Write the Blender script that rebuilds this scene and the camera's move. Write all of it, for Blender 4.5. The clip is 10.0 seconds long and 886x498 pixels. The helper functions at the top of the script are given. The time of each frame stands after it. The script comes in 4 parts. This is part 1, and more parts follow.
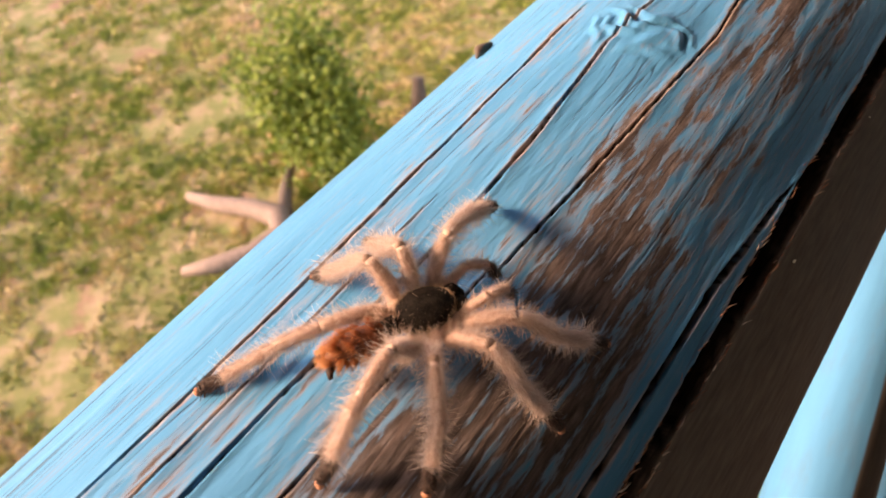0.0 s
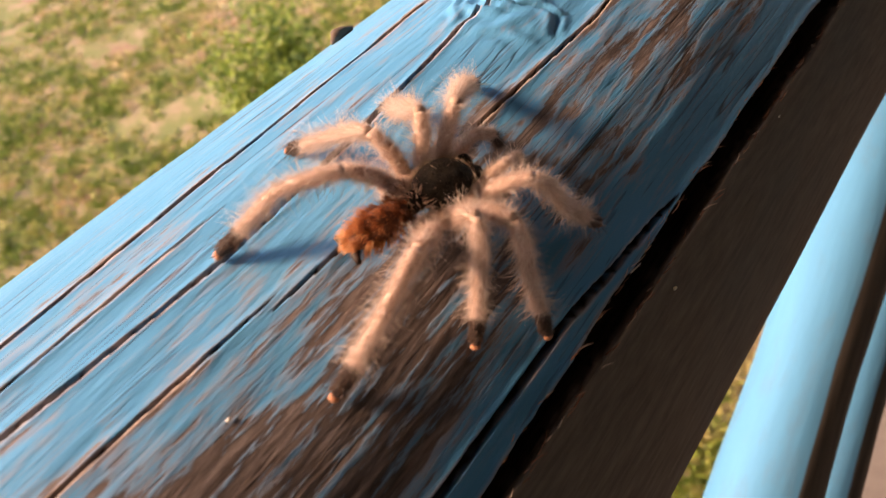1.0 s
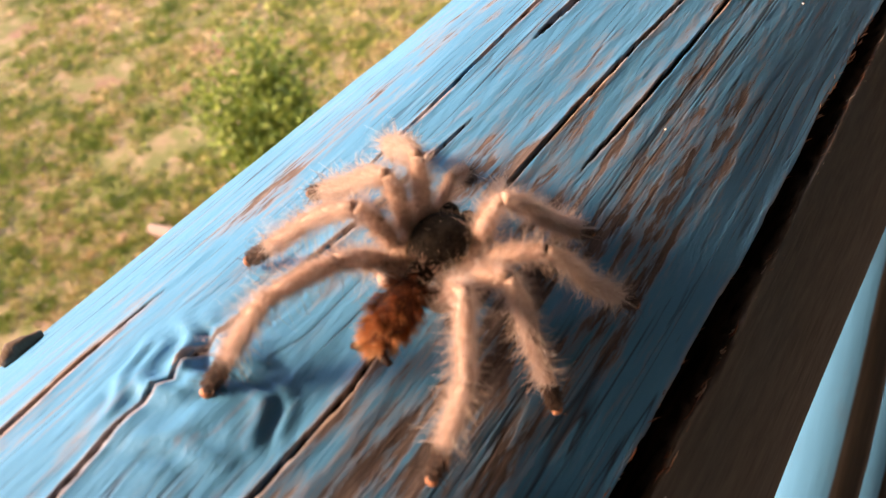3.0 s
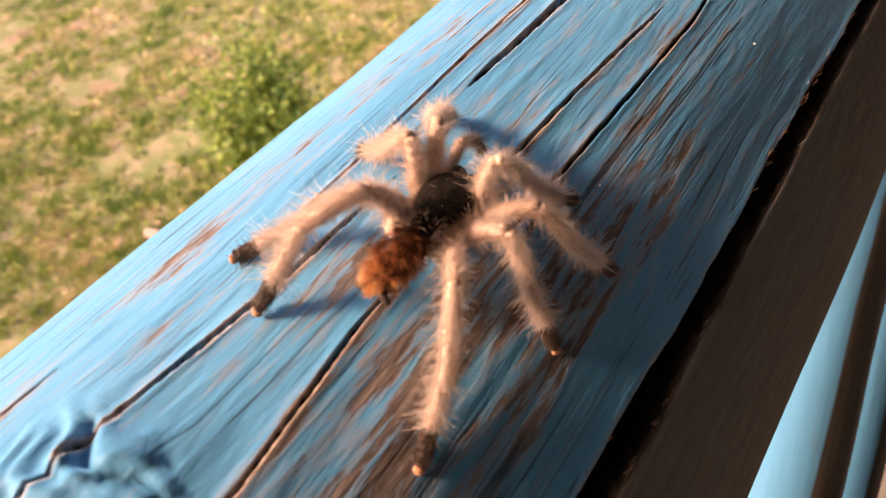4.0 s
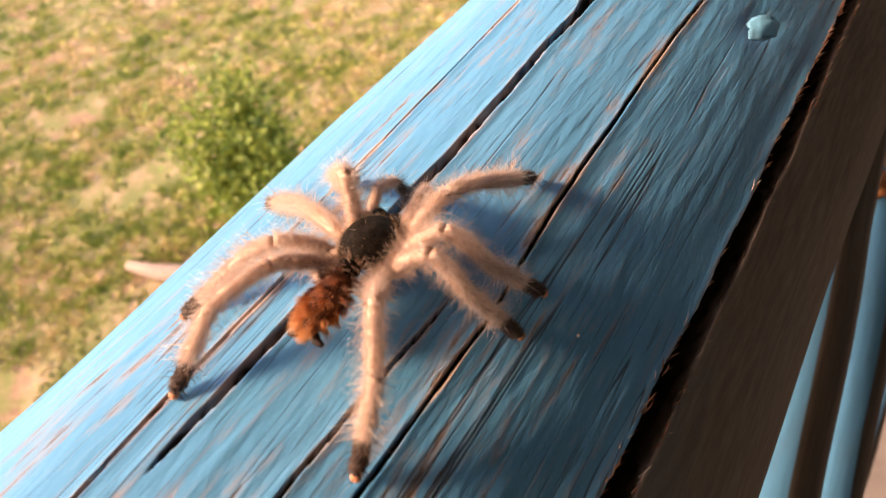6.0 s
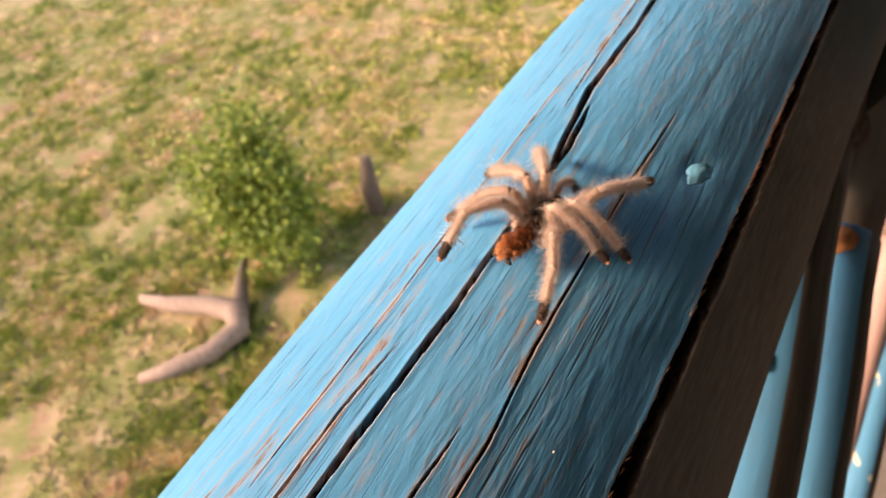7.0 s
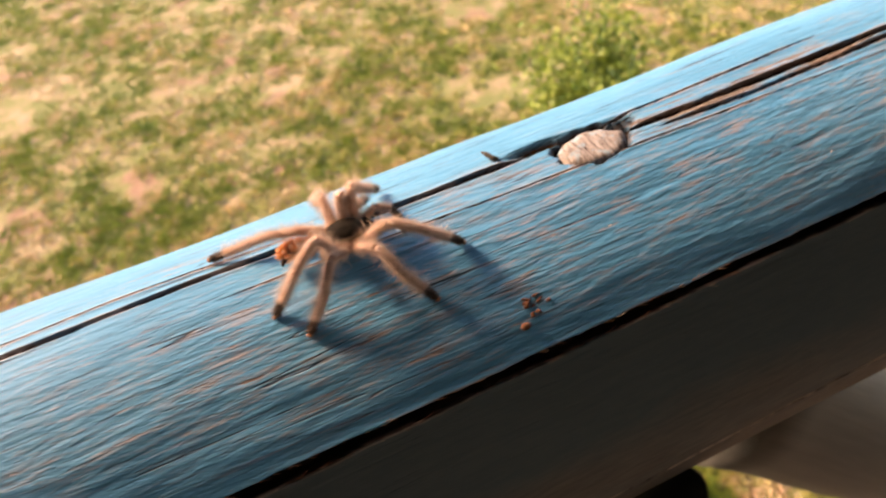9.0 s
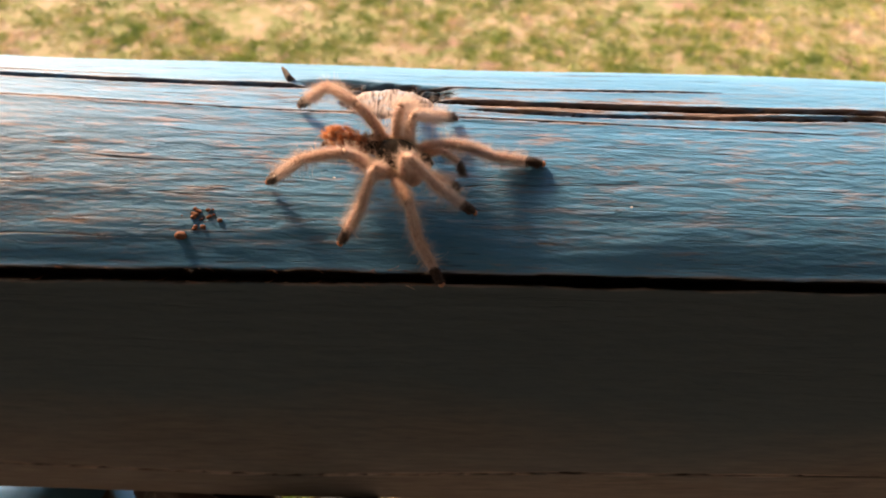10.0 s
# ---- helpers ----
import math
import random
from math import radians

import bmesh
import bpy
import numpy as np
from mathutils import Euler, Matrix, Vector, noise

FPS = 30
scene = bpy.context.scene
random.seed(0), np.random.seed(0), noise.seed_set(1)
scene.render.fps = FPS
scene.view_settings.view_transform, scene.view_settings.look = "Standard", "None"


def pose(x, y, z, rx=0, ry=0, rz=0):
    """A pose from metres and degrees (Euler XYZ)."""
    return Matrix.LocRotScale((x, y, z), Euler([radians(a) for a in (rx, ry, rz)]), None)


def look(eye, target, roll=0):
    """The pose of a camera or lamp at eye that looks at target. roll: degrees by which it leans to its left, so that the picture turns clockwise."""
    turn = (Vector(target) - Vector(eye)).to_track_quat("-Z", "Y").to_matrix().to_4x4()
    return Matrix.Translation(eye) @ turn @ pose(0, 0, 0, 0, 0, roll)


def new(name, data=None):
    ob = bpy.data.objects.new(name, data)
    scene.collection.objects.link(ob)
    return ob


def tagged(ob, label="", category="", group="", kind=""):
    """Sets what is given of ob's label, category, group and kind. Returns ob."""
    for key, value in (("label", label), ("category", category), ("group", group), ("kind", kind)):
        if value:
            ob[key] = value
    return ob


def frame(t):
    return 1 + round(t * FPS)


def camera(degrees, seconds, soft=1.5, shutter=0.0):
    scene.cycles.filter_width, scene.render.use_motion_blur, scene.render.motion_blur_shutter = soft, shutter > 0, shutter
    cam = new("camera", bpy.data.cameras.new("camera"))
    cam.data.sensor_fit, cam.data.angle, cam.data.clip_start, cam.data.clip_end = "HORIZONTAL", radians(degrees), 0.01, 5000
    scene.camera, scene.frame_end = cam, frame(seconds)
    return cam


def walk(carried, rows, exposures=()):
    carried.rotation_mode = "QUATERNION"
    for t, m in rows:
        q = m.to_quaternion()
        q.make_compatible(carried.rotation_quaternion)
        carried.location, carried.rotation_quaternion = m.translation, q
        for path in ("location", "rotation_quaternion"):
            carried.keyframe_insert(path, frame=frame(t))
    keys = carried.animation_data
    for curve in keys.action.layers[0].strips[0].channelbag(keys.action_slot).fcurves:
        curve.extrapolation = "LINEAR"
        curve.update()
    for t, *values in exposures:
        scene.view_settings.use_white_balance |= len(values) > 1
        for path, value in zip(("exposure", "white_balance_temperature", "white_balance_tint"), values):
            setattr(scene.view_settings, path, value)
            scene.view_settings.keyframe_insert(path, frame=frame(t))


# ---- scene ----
# ------------------------------------------------------------------ camera
cam = camera(60.77, 10.0, soft=1.3, shutter=0.15)
cam.data.dof.use_dof = True
cam.data.dof.focus_distance = 0.108
cam.data.dof.aperture_fstop = 38.0
walk(cam, [
    (0, pose(0.0570, 0.1081, 4.1251, 44.31, 8.47, 36.40)),
    (0.5, pose(0.0666, 0.1152, 4.1157, 43.93, 7.77, 35.72)),
    (1, pose(0.0638, 0.1348, 4.1086, 44.15, 7.29, 35.60)),
    (1.5, pose(0.0595, 0.1673, 4.1073, 45.40, 7.04, 34.91)),
    (2, pose(0.0560, 0.1896, 4.1039, 45.82, 7.71, 34.56)),
    (2.2, pose(0.0529, 0.1955, 4.1074, 45.44, 8.16, 34.14)),
    (3.5, pose(0.0522, 0.2088, 4.1044, 45.85, 7.63, 34.43)),
    (4, pose(0.0554, 0.2175, 4.1065, 45.86, 7.87, 34.07)),
    (4.5, pose(0.0592, 0.2334, 4.1055, 45.90, 8.12, 33.65)),
    (5, pose(0.0544, 0.2543, 4.1109, 46.17, 9.41, 32.90)),
    (5.5, pose(0.0513, 0.2660, 4.1096, 46.56, 8.98, 32.40)),
    (6, pose(0.0548, 0.2775, 4.1113, 46.77, 8.87, 31.89)),
    (6.2, pose(0.0497, 0.2810, 4.1112, 47.09, 9.38, 31.48)),
    (7.3, pose(0.0871, 0.2684, 4.1682, 48.14, 11.64, 30.84)),
    (7.5, pose(0.1049, 0.2674, 4.1777, 48.13, 11.84, 31.59)),
    (8, pose(0.1225, 0.3642, 4.1832, 47.42, 11.52, 36.14)),
    (8.5, pose(0.1348, 0.4340, 4.1664, 46.79, 9.16, 46.50)),
    (9, pose(0.1240, 0.5329, 4.1527, 47.22, 8.04, 65.98)),
    (9.5, pose(0.1190, 0.5925, 4.1334, 49.08, 0.04, 80.03)),
    (10, pose(0.1379, 0.6160, 4.1256, 49.77, -2.32, 89.57)),
], exposures=[(0, 2.04, 8600, 26), (2.2, 2.05, 8400, 26), (3.5, 2.16, 8700, 27), (6.2, 2.28, 9000, 29), (7.5, 1.82, 8100, 17), (8.5, 1.98, 8800, 24), (9, 2.23, 9200, 24), (10, 2.23, 9100, 24)])

# ------------------------------------------------------------------ light
LOG_Z = 4.0                      # height of the handrail's axis above the grass
SUN_FROM = Vector((-0.64, -0.53, 0.555)).normalized()
world = bpy.data.worlds.new("sky")
scene.world = world
world.use_nodes = True
wn = world.node_tree
sky = wn.nodes.new("ShaderNodeTexSky")
sky.sky_type = "NISHITA"
sky.sun_disc = False
sky.sun_elevation = math.asin(SUN_FROM.z)
sky.sun_rotation = math.atan2(SUN_FROM.x, SUN_FROM.y)
wn.links.new(sky.outputs["Color"], wn.nodes["Background"].inputs["Color"])
wn.nodes["Background"].inputs["Strength"].default_value = 0.134
sun = new("sun", bpy.data.lights.new("sun", "SUN"))
sun.data.energy = 2.03
sun.data.angle = radians(14.0)
sun.data.color = (1.0, 0.775, 0.575)
sun.matrix_world = look(SUN_FROM * 20, (0, 0, 0))


# ------------------------------------------------------------------ materials
class Mat:
    """A node material with short ways to add nodes."""

    def __init__(self, name):
        self.m = bpy.data.materials.new(name)
        self.m.use_nodes = True
        self.t = self.m.node_tree
        self.b = self.t.nodes["Principled BSDF"]

    def node(self, kind, **values):
        n = self.t.nodes.new(kind)
        for key, value in values.items():
            if key in n.inputs:
                n.inputs[key].default_value = value
        return n

    def put(self, a, b):
        self.t.links.new(a, b)

    def coords(self, scale=(1, 1, 1), where="Object"):
        c = self.node("ShaderNodeTexCoord")
        mp = self.node("ShaderNodeMapping", Scale=scale)
        self.put(c.outputs[where], mp.inputs["Vector"])
        return mp.outputs["Vector"]

    def noise(self, vec, scale, detail=4.0, rough=0.6):
        n = self.node("ShaderNodeTexNoise", Scale=scale, Detail=detail, Roughness=rough)
        self.put(vec, n.inputs["Vector"])
        return n.outputs["Fac"]

    def ramp(self, fac, *stops):
        r = self.node("ShaderNodeValToRGB")
        e = r.color_ramp.elements
        while len(e) < len(stops):
            e.new(0.5)
        for el, (pos, col) in zip(e, stops):
            el.position = pos
            el.color = (*col, 1) if len(col) == 3 else (col[0], col[0], col[0], 1)
        self.put(fac, r.inputs["Fac"])
        return r.outputs["Color"]

    def mix(self, fac, a, b, blend="MIX"):
        n = self.t.nodes.new("ShaderNodeMix")
        n.data_type, n.blend_type = "RGBA", blend
        for sock, val in ((n.inputs[0], fac), (n.inputs[6], a), (n.inputs[7], b)):
            if hasattr(val, "links"):
                self.put(val, sock)
            else:
                sock.default_value = (*val, 1) if isinstance(val, tuple) else val
        return n.outputs[2]

    def math(self, op, a, b, clamp=False):
        n = self.t.nodes.new("ShaderNodeMath")
        n.operation, n.use_clamp = op, clamp
        for sock, val in ((n.inputs[0], a), (n.inputs[1], b)):
            if hasattr(val, "links"):
                self.put(val, sock)
            else:
                sock.default_value = val
        return n.outputs[0]

    def attr(self, name):
        n = self.node("ShaderNodeAttribute")
        n.attribute_name = name
        return n.outputs["Fac"]

    def bump(self, height, strength=0.5, distance=0.001, over=None):
        n = self.node("ShaderNodeBump", Strength=strength, Distance=distance)
        self.put(height, n.inputs["Height"])
        if over is not None:
            self.put(over, n.inputs["Normal"])
        return n.outputs["Normal"]

    def done(self, color=None, rough=None, normal=None, **values):
        for sock, val in (("Base Color", color), ("Roughness", rough)):
            if val is None:
                continue
            if hasattr(val, "links"):
                self.put(val, self.b.inputs[sock])
            else:
                self.b.inputs[sock].default_value = (*val, 1) if isinstance(val, tuple) else val
        if normal is not None:
            self.put(normal, self.b.inputs["Normal"])
        for key, val in values.items():
            self.b.inputs[key.replace("_", " ")].default_value = val
        return self.m


def painted_log():
    """Sky-blue paint, split and flaking along the grain, over brown weathered wood."""
    k = Mat("blue_flaking_paint")
    fine = k.noise(k.coords((1000, 120, 1000)), 1.0, 5, 0.65)
    mid = k.noise(k.coords((420, 62, 420)), 1.0, 4, 0.62)
    blot = k.noise(k.coords((330, 40, 330)), 1.0, 5, 0.65)
    broad = k.noise(k.coords((36, 13, 36)), 1.0, 3, 0.6)
    ripple = k.noise(k.coords((880, 170, 880)), 1.0, 4, 0.6)
    wear = k.attr("wear")
    bare = k.attr("bare")
    # paint is gone where the worn amount passes the blotches and the grain
    field = k.math("ADD", k.math("MULTIPLY", k.math("SUBTRACT", blot, 0.5), 0.70), k.math("MULTIPLY", k.math("SUBTRACT", mid, 0.5), 0.75))
    field = k.math("ADD", field, k.math("MULTIPLY", k.math("SUBTRACT", fine, 0.5), 0.7))
    field = k.math("ADD", k.math("SUBTRACT", field, 0.282), k.math("MULTIPLY", wear, 0.315))
    field = k.math("ADD", field, k.math("MULTIPLY", k.math("SUBTRACT", broad, 0.5), 0.25))
    flake = k.math("MULTIPLY", field, 13.0, clamp=True)
    # hairline splits and short dashes along the grain
    line = k.noise(k.coords((260, 3.4, 260)), 1.0, 2, 0.5)
    line = k.math("SUBTRACT", 1.0, k.math("MULTIPLY", k.math("ABSOLUTE", k.math("SUBTRACT", line, 0.5), 0.0), 110.0), clamp=True)
    line = k.math("MULTIPLY", line, k.math("MULTIPLY", k.math("SUBTRACT", k.noise(k.coords((60, 22, 60)), 1.0, 2, 0.5), 0.42), 9.0, clamp=True))
    dash = k.noise(k.coords((1400, 70, 1400)), 1.0, 2, 0.5)
    dash = k.math("MULTIPLY", k.math("SUBTRACT", dash, 0.64), 24.0, clamp=True)
    line = k.math("MULTIPLY", k.math("MAXIMUM", line, k.math("MULTIPLY", dash, 0.45)), k.math("SUBTRACT", 1.0, k.attr("pucker")))
    paint = k.ramp(broad, (0.25, (0.047, 0.226, 0.42)), (0.5, (0.062, 0.276, 0.50)), (0.8, (0.092, 0.325, 0.565)))
    paint = k.mix(k.math("MULTIPLY", k.math("SUBTRACT", fine, 0.54, clamp=True), 1.1, clamp=True), paint, (0.30, 0.42, 0.54))
    wood = k.ramp(k.math("ADD", k.math("MULTIPLY", fine, 0.7), k.math("MULTIPLY", mid, 0.3)), (0.36, (0.030, 0.024, 0.022)), (0.46, (0.075, 0.060, 0.056)), (0.57, (0.145, 0.118, 0.112)), (0.70, (0.30, 0.255, 0.25)))
    wood = k.mix(k.math("MULTIPLY", k.math("SUBTRACT", broad, 0.52, clamp=True), 0.9, clamp=True), wood, (0.12, 0.08, 0.065))
    old = k.ramp(k.math("ADD", k.math("MULTIPLY", fine, 0.6), k.math("MULTIPLY", broad, 0.4)), (0.35, (0.120, 0.104, 0.092)), (0.65, (0.22, 0.19, 0.165)))
    # thin, chalky paint near the flakes
    thin = k.math("MULTIPLY", k.math("ADD", k.math("ADD", field, k.math("MULTIPLY", k.math("SUBTRACT", ripple, 0.5), 0.3)), 0.14), 4.5, clamp=True)
    paint = k.mix(k.math("MULTIPLY", thin, 0.66), paint, (0.29, 0.25, 0.25))
    # torn pale wood along the lips of the splits
    fresh = k.ramp(mid, (0.38, (0.24, 0.165, 0.14)), (0.58, (0.56, 0.44, 0.39)))
    lips = k.math("MULTIPLY", k.attr("lip"), k.math("MULTIPLY", k.math("SUBTRACT", k.math("ADD", mid, k.math("MULTIPLY", blot, 0.6)), 0.70), 9.0, clamp=True), clamp=True)
    color = k.mix(flake, paint, wood)
    color = k.mix(k.math("MULTIPLY", line, 0.85), color, (0.030, 0.021, 0.018))
    # thin reddish scratches where the ridges of the grain are rubbed
    rub = k.math("MULTIPLY", k.math("SUBTRACT", k.noise(k.coords((700, 40, 700)), 1.0, 3, 0.55), 0.60), 10.0, clamp=True)
    color = k.mix(k.math("MULTIPLY", rub, 0.28), color, (0.30, 0.20, 0.18))
    # chalky scuffs and painted sun glints in short strokes along the grain beyond the swollen knot
    scuff = k.math("MULTIPLY", k.math("SUBTRACT", k.noise(k.coords((800, 110, 800)), 1.0, 5, 0.7), 0.52), 7.0, clamp=True)
    color = k.mix(k.math("MULTIPLY", k.math("MULTIPLY", scuff, k.attr("chalk_and_glint")), 0.7), color, (0.36, 0.30, 0.30))
    # below the long split: bare old wood, with a thin wash of dirty paint left along the split
    wash = k.math("MULTIPLY", k.math("ADD", k.attr("wash"), k.math("MULTIPLY", k.math("SUBTRACT", broad, 0.5), 1.2)), 1.6, clamp=True)
    old = k.mix(k.math("MULTIPLY", wash, 0.8), old, (0.066, 0.105, 0.125))
    color = k.mix(k.attr("raw_or_shade"), color, old)
    color = k.mix(k.math("MULTIPLY", lips, 0.75), color, fresh)
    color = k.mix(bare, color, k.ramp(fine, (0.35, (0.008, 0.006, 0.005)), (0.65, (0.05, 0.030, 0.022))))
    height = k.math("ADD", k.math("MULTIPLY", ripple, 0.8), k.math("MULTIPLY", flake, -0.45))
    height = k.math("ADD", height, k.math("MULTIPLY", fine, 0.3))
    height = k.math("SUBTRACT", height, k.math("MULTIPLY", line, 0.6))
    rough = k.ramp(flake, (0.0, (0.58,)), (1.0, (0.88,)))
    rough = k.mix(k.attr("raw_or_shade"), rough, (0.97, 0.97, 0.97))
    k.put(k.ramp(k.math("MAXIMUM", k.math("MAXIMUM", flake, bare), k.attr("raw_or_shade")), (0.0, (0.17,)), (1.0, (0.03,))), k.b.inputs["Specular IOR Level"])
    # the grain stands prouder towards the plugged knot
    relief = k.bump(height, 0.5, 0.0010)
    k.put(k.math("ADD", k.math("MULTIPLY", k.attr("chalk_and_glint"), 0.50), 0.31), relief.node.inputs["Strength"])
    return k.done(color, rough, relief)


def pole_paint(name, tone, chips=(0.16, 0.08, 0.05), amount=0.60):
    """Blue paint on the outer and upper side; shade towards the house is coloured in dark brown."""
    k = Mat(name)
    v = k.coords((60, 60, 8))
    n = k.noise(v, 1.0, 5, 0.65)
    spots = k.noise(k.coords((55, 55, 30)), 1.0, 2, 0.5)
    mask = k.math("MULTIPLY", k.math("SUBTRACT", spots, amount), 30.0, clamp=True)
    base = k.ramp(n, (0.3, tuple(c * 0.85 for c in tone)), (0.7, tuple(min(1, c * 1.12) for c in tone)))
    streak = k.noise(k.coords((240, 240, 12)), 1.0, 4, 0.65)
    color = k.mix(mask, base, chips)
    grime = k.math("MULTIPLY", k.math("SUBTRACT", k.noise(k.coords((130, 130, 34)), 1.0, 5, 0.7), 0.52), 3.0, clamp=True)
    color = k.mix(k.math("MULTIPLY", grime, 0.55), color, (0.10, 0.13, 0.15))
    # shaded side towards the house, darkened in the colour with a ragged edge
    edge = k.math("MULTIPLY", k.math("ADD", k.math("SUBTRACT", k.attr("raw_or_shade"), 0.5), k.math("MULTIPLY", k.math("SUBTRACT", n, 0.5), 0.5)), 9.0, clamp=True)
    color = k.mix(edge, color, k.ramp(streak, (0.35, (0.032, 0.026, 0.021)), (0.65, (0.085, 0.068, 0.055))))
    return k.done(color, 0.6, k.bump(k.noise(k.coords((300, 300, 40)), 1.0, 3), 0.35, 0.0008), Specular_IOR_Level=0.2)


def grey_wood(name, dark, light):
    k = Mat(name)
    n = k.noise(k.coords((260, 260, 9)), 1.0, 5, 0.65)
    s = k.noise(k.coords((30, 30, 12)), 1.0, 3)
    col = k.mix(0.5, k.ramp(n, (0.3, dark), (0.7, light)), k.ramp(s, (0.3, dark), (0.7, light)))
    return k.done(col, 0.8, k.bump(n, 0.5, 0.001))


def plug_mat():
    """Worn end wood with fine parallel splits and a few smears of blue paint."""
    k = Mat("pale_worn_plug")
    lines = k.noise(k.coords((260, 2600, 260)), 1.0, 3, 0.6)
    blot = k.noise(k.coords((350, 350, 350)), 1.0, 3, 0.6)
    color = k.ramp(lines, (0.38, (0.06, 0.048, 0.047)), (0.46, (0.25, 0.215, 0.21)), (0.64, (0.46, 0.41, 0.40)))
    color = k.mix(k.math("MULTIPLY", k.math("SUBTRACT", blot, 0.52), 7.0, clamp=True), color, (0.26, 0.38, 0.48))
    return k.done(color, 0.85, k.bump(lines, 0.7, 0.0006))


def ground_mat():
    k = Mat("dry_grass_ground")
    v = k.coords()
    big = k.noise(v, 0.9, 4, 0.6)
    mid = k.noise(v, 3.6, 4, 0.65)
    small = k.noise(v, 28.0, 4, 0.7)
    mixv = k.math("ADD", k.math("MULTIPLY", big, 0.25), k.math("MULTIPLY", mid, 0.75))
    col = k.ramp(mixv, (0.40, (0.10, 0.13, 0.026)), (0.48, (0.18, 0.17, 0.055)), (0.54, (0.32, 0.23, 0.13)), (0.62, (0.44, 0.29, 0.20)))
    col = k.mix(0.40, col, k.ramp(small, (0.3, (0.16, 0.165, 0.045)), (0.7, (0.27, 0.225, 0.10))), "MIX")
    # bare reddish soil and dead leaves
    soil = k.math("MULTIPLY", k.math("SUBTRACT", k.noise(v, 1.7, 4, 0.6), 0.56), 12.0, clamp=True)
    # worn reddish earth along the foot of the house
    sep = k.node("ShaderNodeSeparateXYZ")
    k.put(v, sep.inputs[0])
    strip = k.math("MULTIPLY", k.math("ADD", sep.outputs["X"], k.math("MULTIPLY", mid, 4.6)), 0.9, clamp=True)
    strip = k.math("MULTIPLY", strip, k.math("MULTIPLY", k.math("SUBTRACT", sep.outputs["Y"], 2.6), 0.8, clamp=True))
    soil = k.math("MAXIMUM", soil, strip)
    col = k.mix(k.math("MULTIPLY", soil, 0.75), col, k.ramp(small, (0.35, (0.17, 0.075, 0.048)), (0.65, (0.38, 0.205, 0.145))))
    return k.done(col, 0.95, k.bump(small, 0.6, 0.03))


def varied(name, tones, rough=0.7, glow=0.0, **values):
    """A material whose pieces differ in tone from island to island; glow: the share of light that passes through thin pieces."""
    k = Mat(name)
    g = k.node("ShaderNodeNewGeometry")
    steps = [(i / max(1, len(tones) - 1), c) for i, c in enumerate(tones)]
    color = k.ramp(g.outputs["Random Per Island"], *steps)
    k.done(color, rough, **values)
    return let_through(k, color, glow)


def let_through(k, color, glow):
    """Lets a share of the light pass through, as hairs and leaves do."""
    if glow > 0:
        thin, both = k.node("ShaderNodeBsdfTranslucent"), k.node("ShaderNodeMixShader", Fac=glow)
        k.put(color, thin.inputs["Color"])
        k.put(k.b.outputs[0], both.inputs[1])
        k.put(thin.outputs[0], both.inputs[2])
        k.put(both.outputs[0], k.t.nodes["Material Output"].inputs["Surface"])
    return k.m


def abdomen_hair():
    """Rust hairs, dark brown towards the waist and pale orange at the tail."""
    k = Mat("rust_orange_hairs")
    g = k.node("ShaderNodeNewGeometry")
    sep = k.node("ShaderNodeSeparateXYZ")
    k.put(k.coords(), sep.inputs[0])
    f = k.math("MULTIPLY", k.math("ADD", sep.outputs["Y"], 0.0048), -95.0)
    f = k.math("ADD", f, k.math("MULTIPLY", k.math("SUBTRACT", g.outputs["Random Per Island"], 0.5), 0.55), clamp=True)
    color = k.ramp(f, (0.0, (0.09, 0.028, 0.012)), (0.30, (0.33, 0.085, 0.025)), (0.6, (0.62, 0.23, 0.075)), (1.0, (0.80, 0.45, 0.24)))
    k.done(color, 0.5)
    return let_through(k, color, 0.25)


def blades_mat(name, tones, rough=0.6):
    """Grass that turns from green to straw in patches and tufts, each blade a little different."""
    k = Mat(name)
    g = k.node("ShaderNodeNewGeometry")
    n = k.noise(k.coords(), 0.9, 3, 0.6)
    n2 = k.noise(k.coords(), 3.2, 3, 0.6)
    n3 = k.noise(k.coords(), 11.0, 2, 0.5)
    f = k.math("ADD", k.math("MULTIPLY", k.math("SUBTRACT", n, 0.5), 1.5), k.math("MULTIPLY", k.math("SUBTRACT", n2, 0.5), 2.2))
    f = k.math("ADD", f, k.math("MULTIPLY", k.math("SUBTRACT", n3, 0.5), 0.9))
    f = k.math("ADD", k.math("ADD", f, 0.22), k.math("MULTIPLY", g.outputs["Random Per Island"], 0.32))
    steps = [(i / (len(tones) - 1), c) for i, c in enumerate(tones)]
    return k.done(k.ramp(f, *steps), rough)


def skin(name, dark, light, scale=900.0, rough=0.6, gloss=0.3):
    k = Mat(name)
    n = k.noise(k.coords(), scale, 4, 0.6)
    return k.done(k.ramp(n, (0.35, dark), (0.65, light)), rough, k.bump(n, 0.4, 0.0004), Specular_IOR_Level=gloss)


M_LOG = painted_log()
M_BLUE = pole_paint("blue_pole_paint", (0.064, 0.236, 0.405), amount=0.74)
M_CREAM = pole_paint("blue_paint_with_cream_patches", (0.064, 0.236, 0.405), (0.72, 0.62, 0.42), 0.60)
M_POST = grey_wood("weathered_brown_post", (0.028, 0.022, 0.018), (0.068, 0.054, 0.044))
M_PALE = grey_wood("pale_grey_wood", (0.13, 0.125, 0.113), (0.22, 0.21, 0.19))
M_PINK = grey_wood("bare_pinkish_wood", (0.30, 0.18, 0.16), (0.44, 0.285, 0.26))
M_BLACK = grey_wood("blackened_and_shaded_wood", (0.004, 0.0035, 0.003), (0.012, 0.010, 0.008))
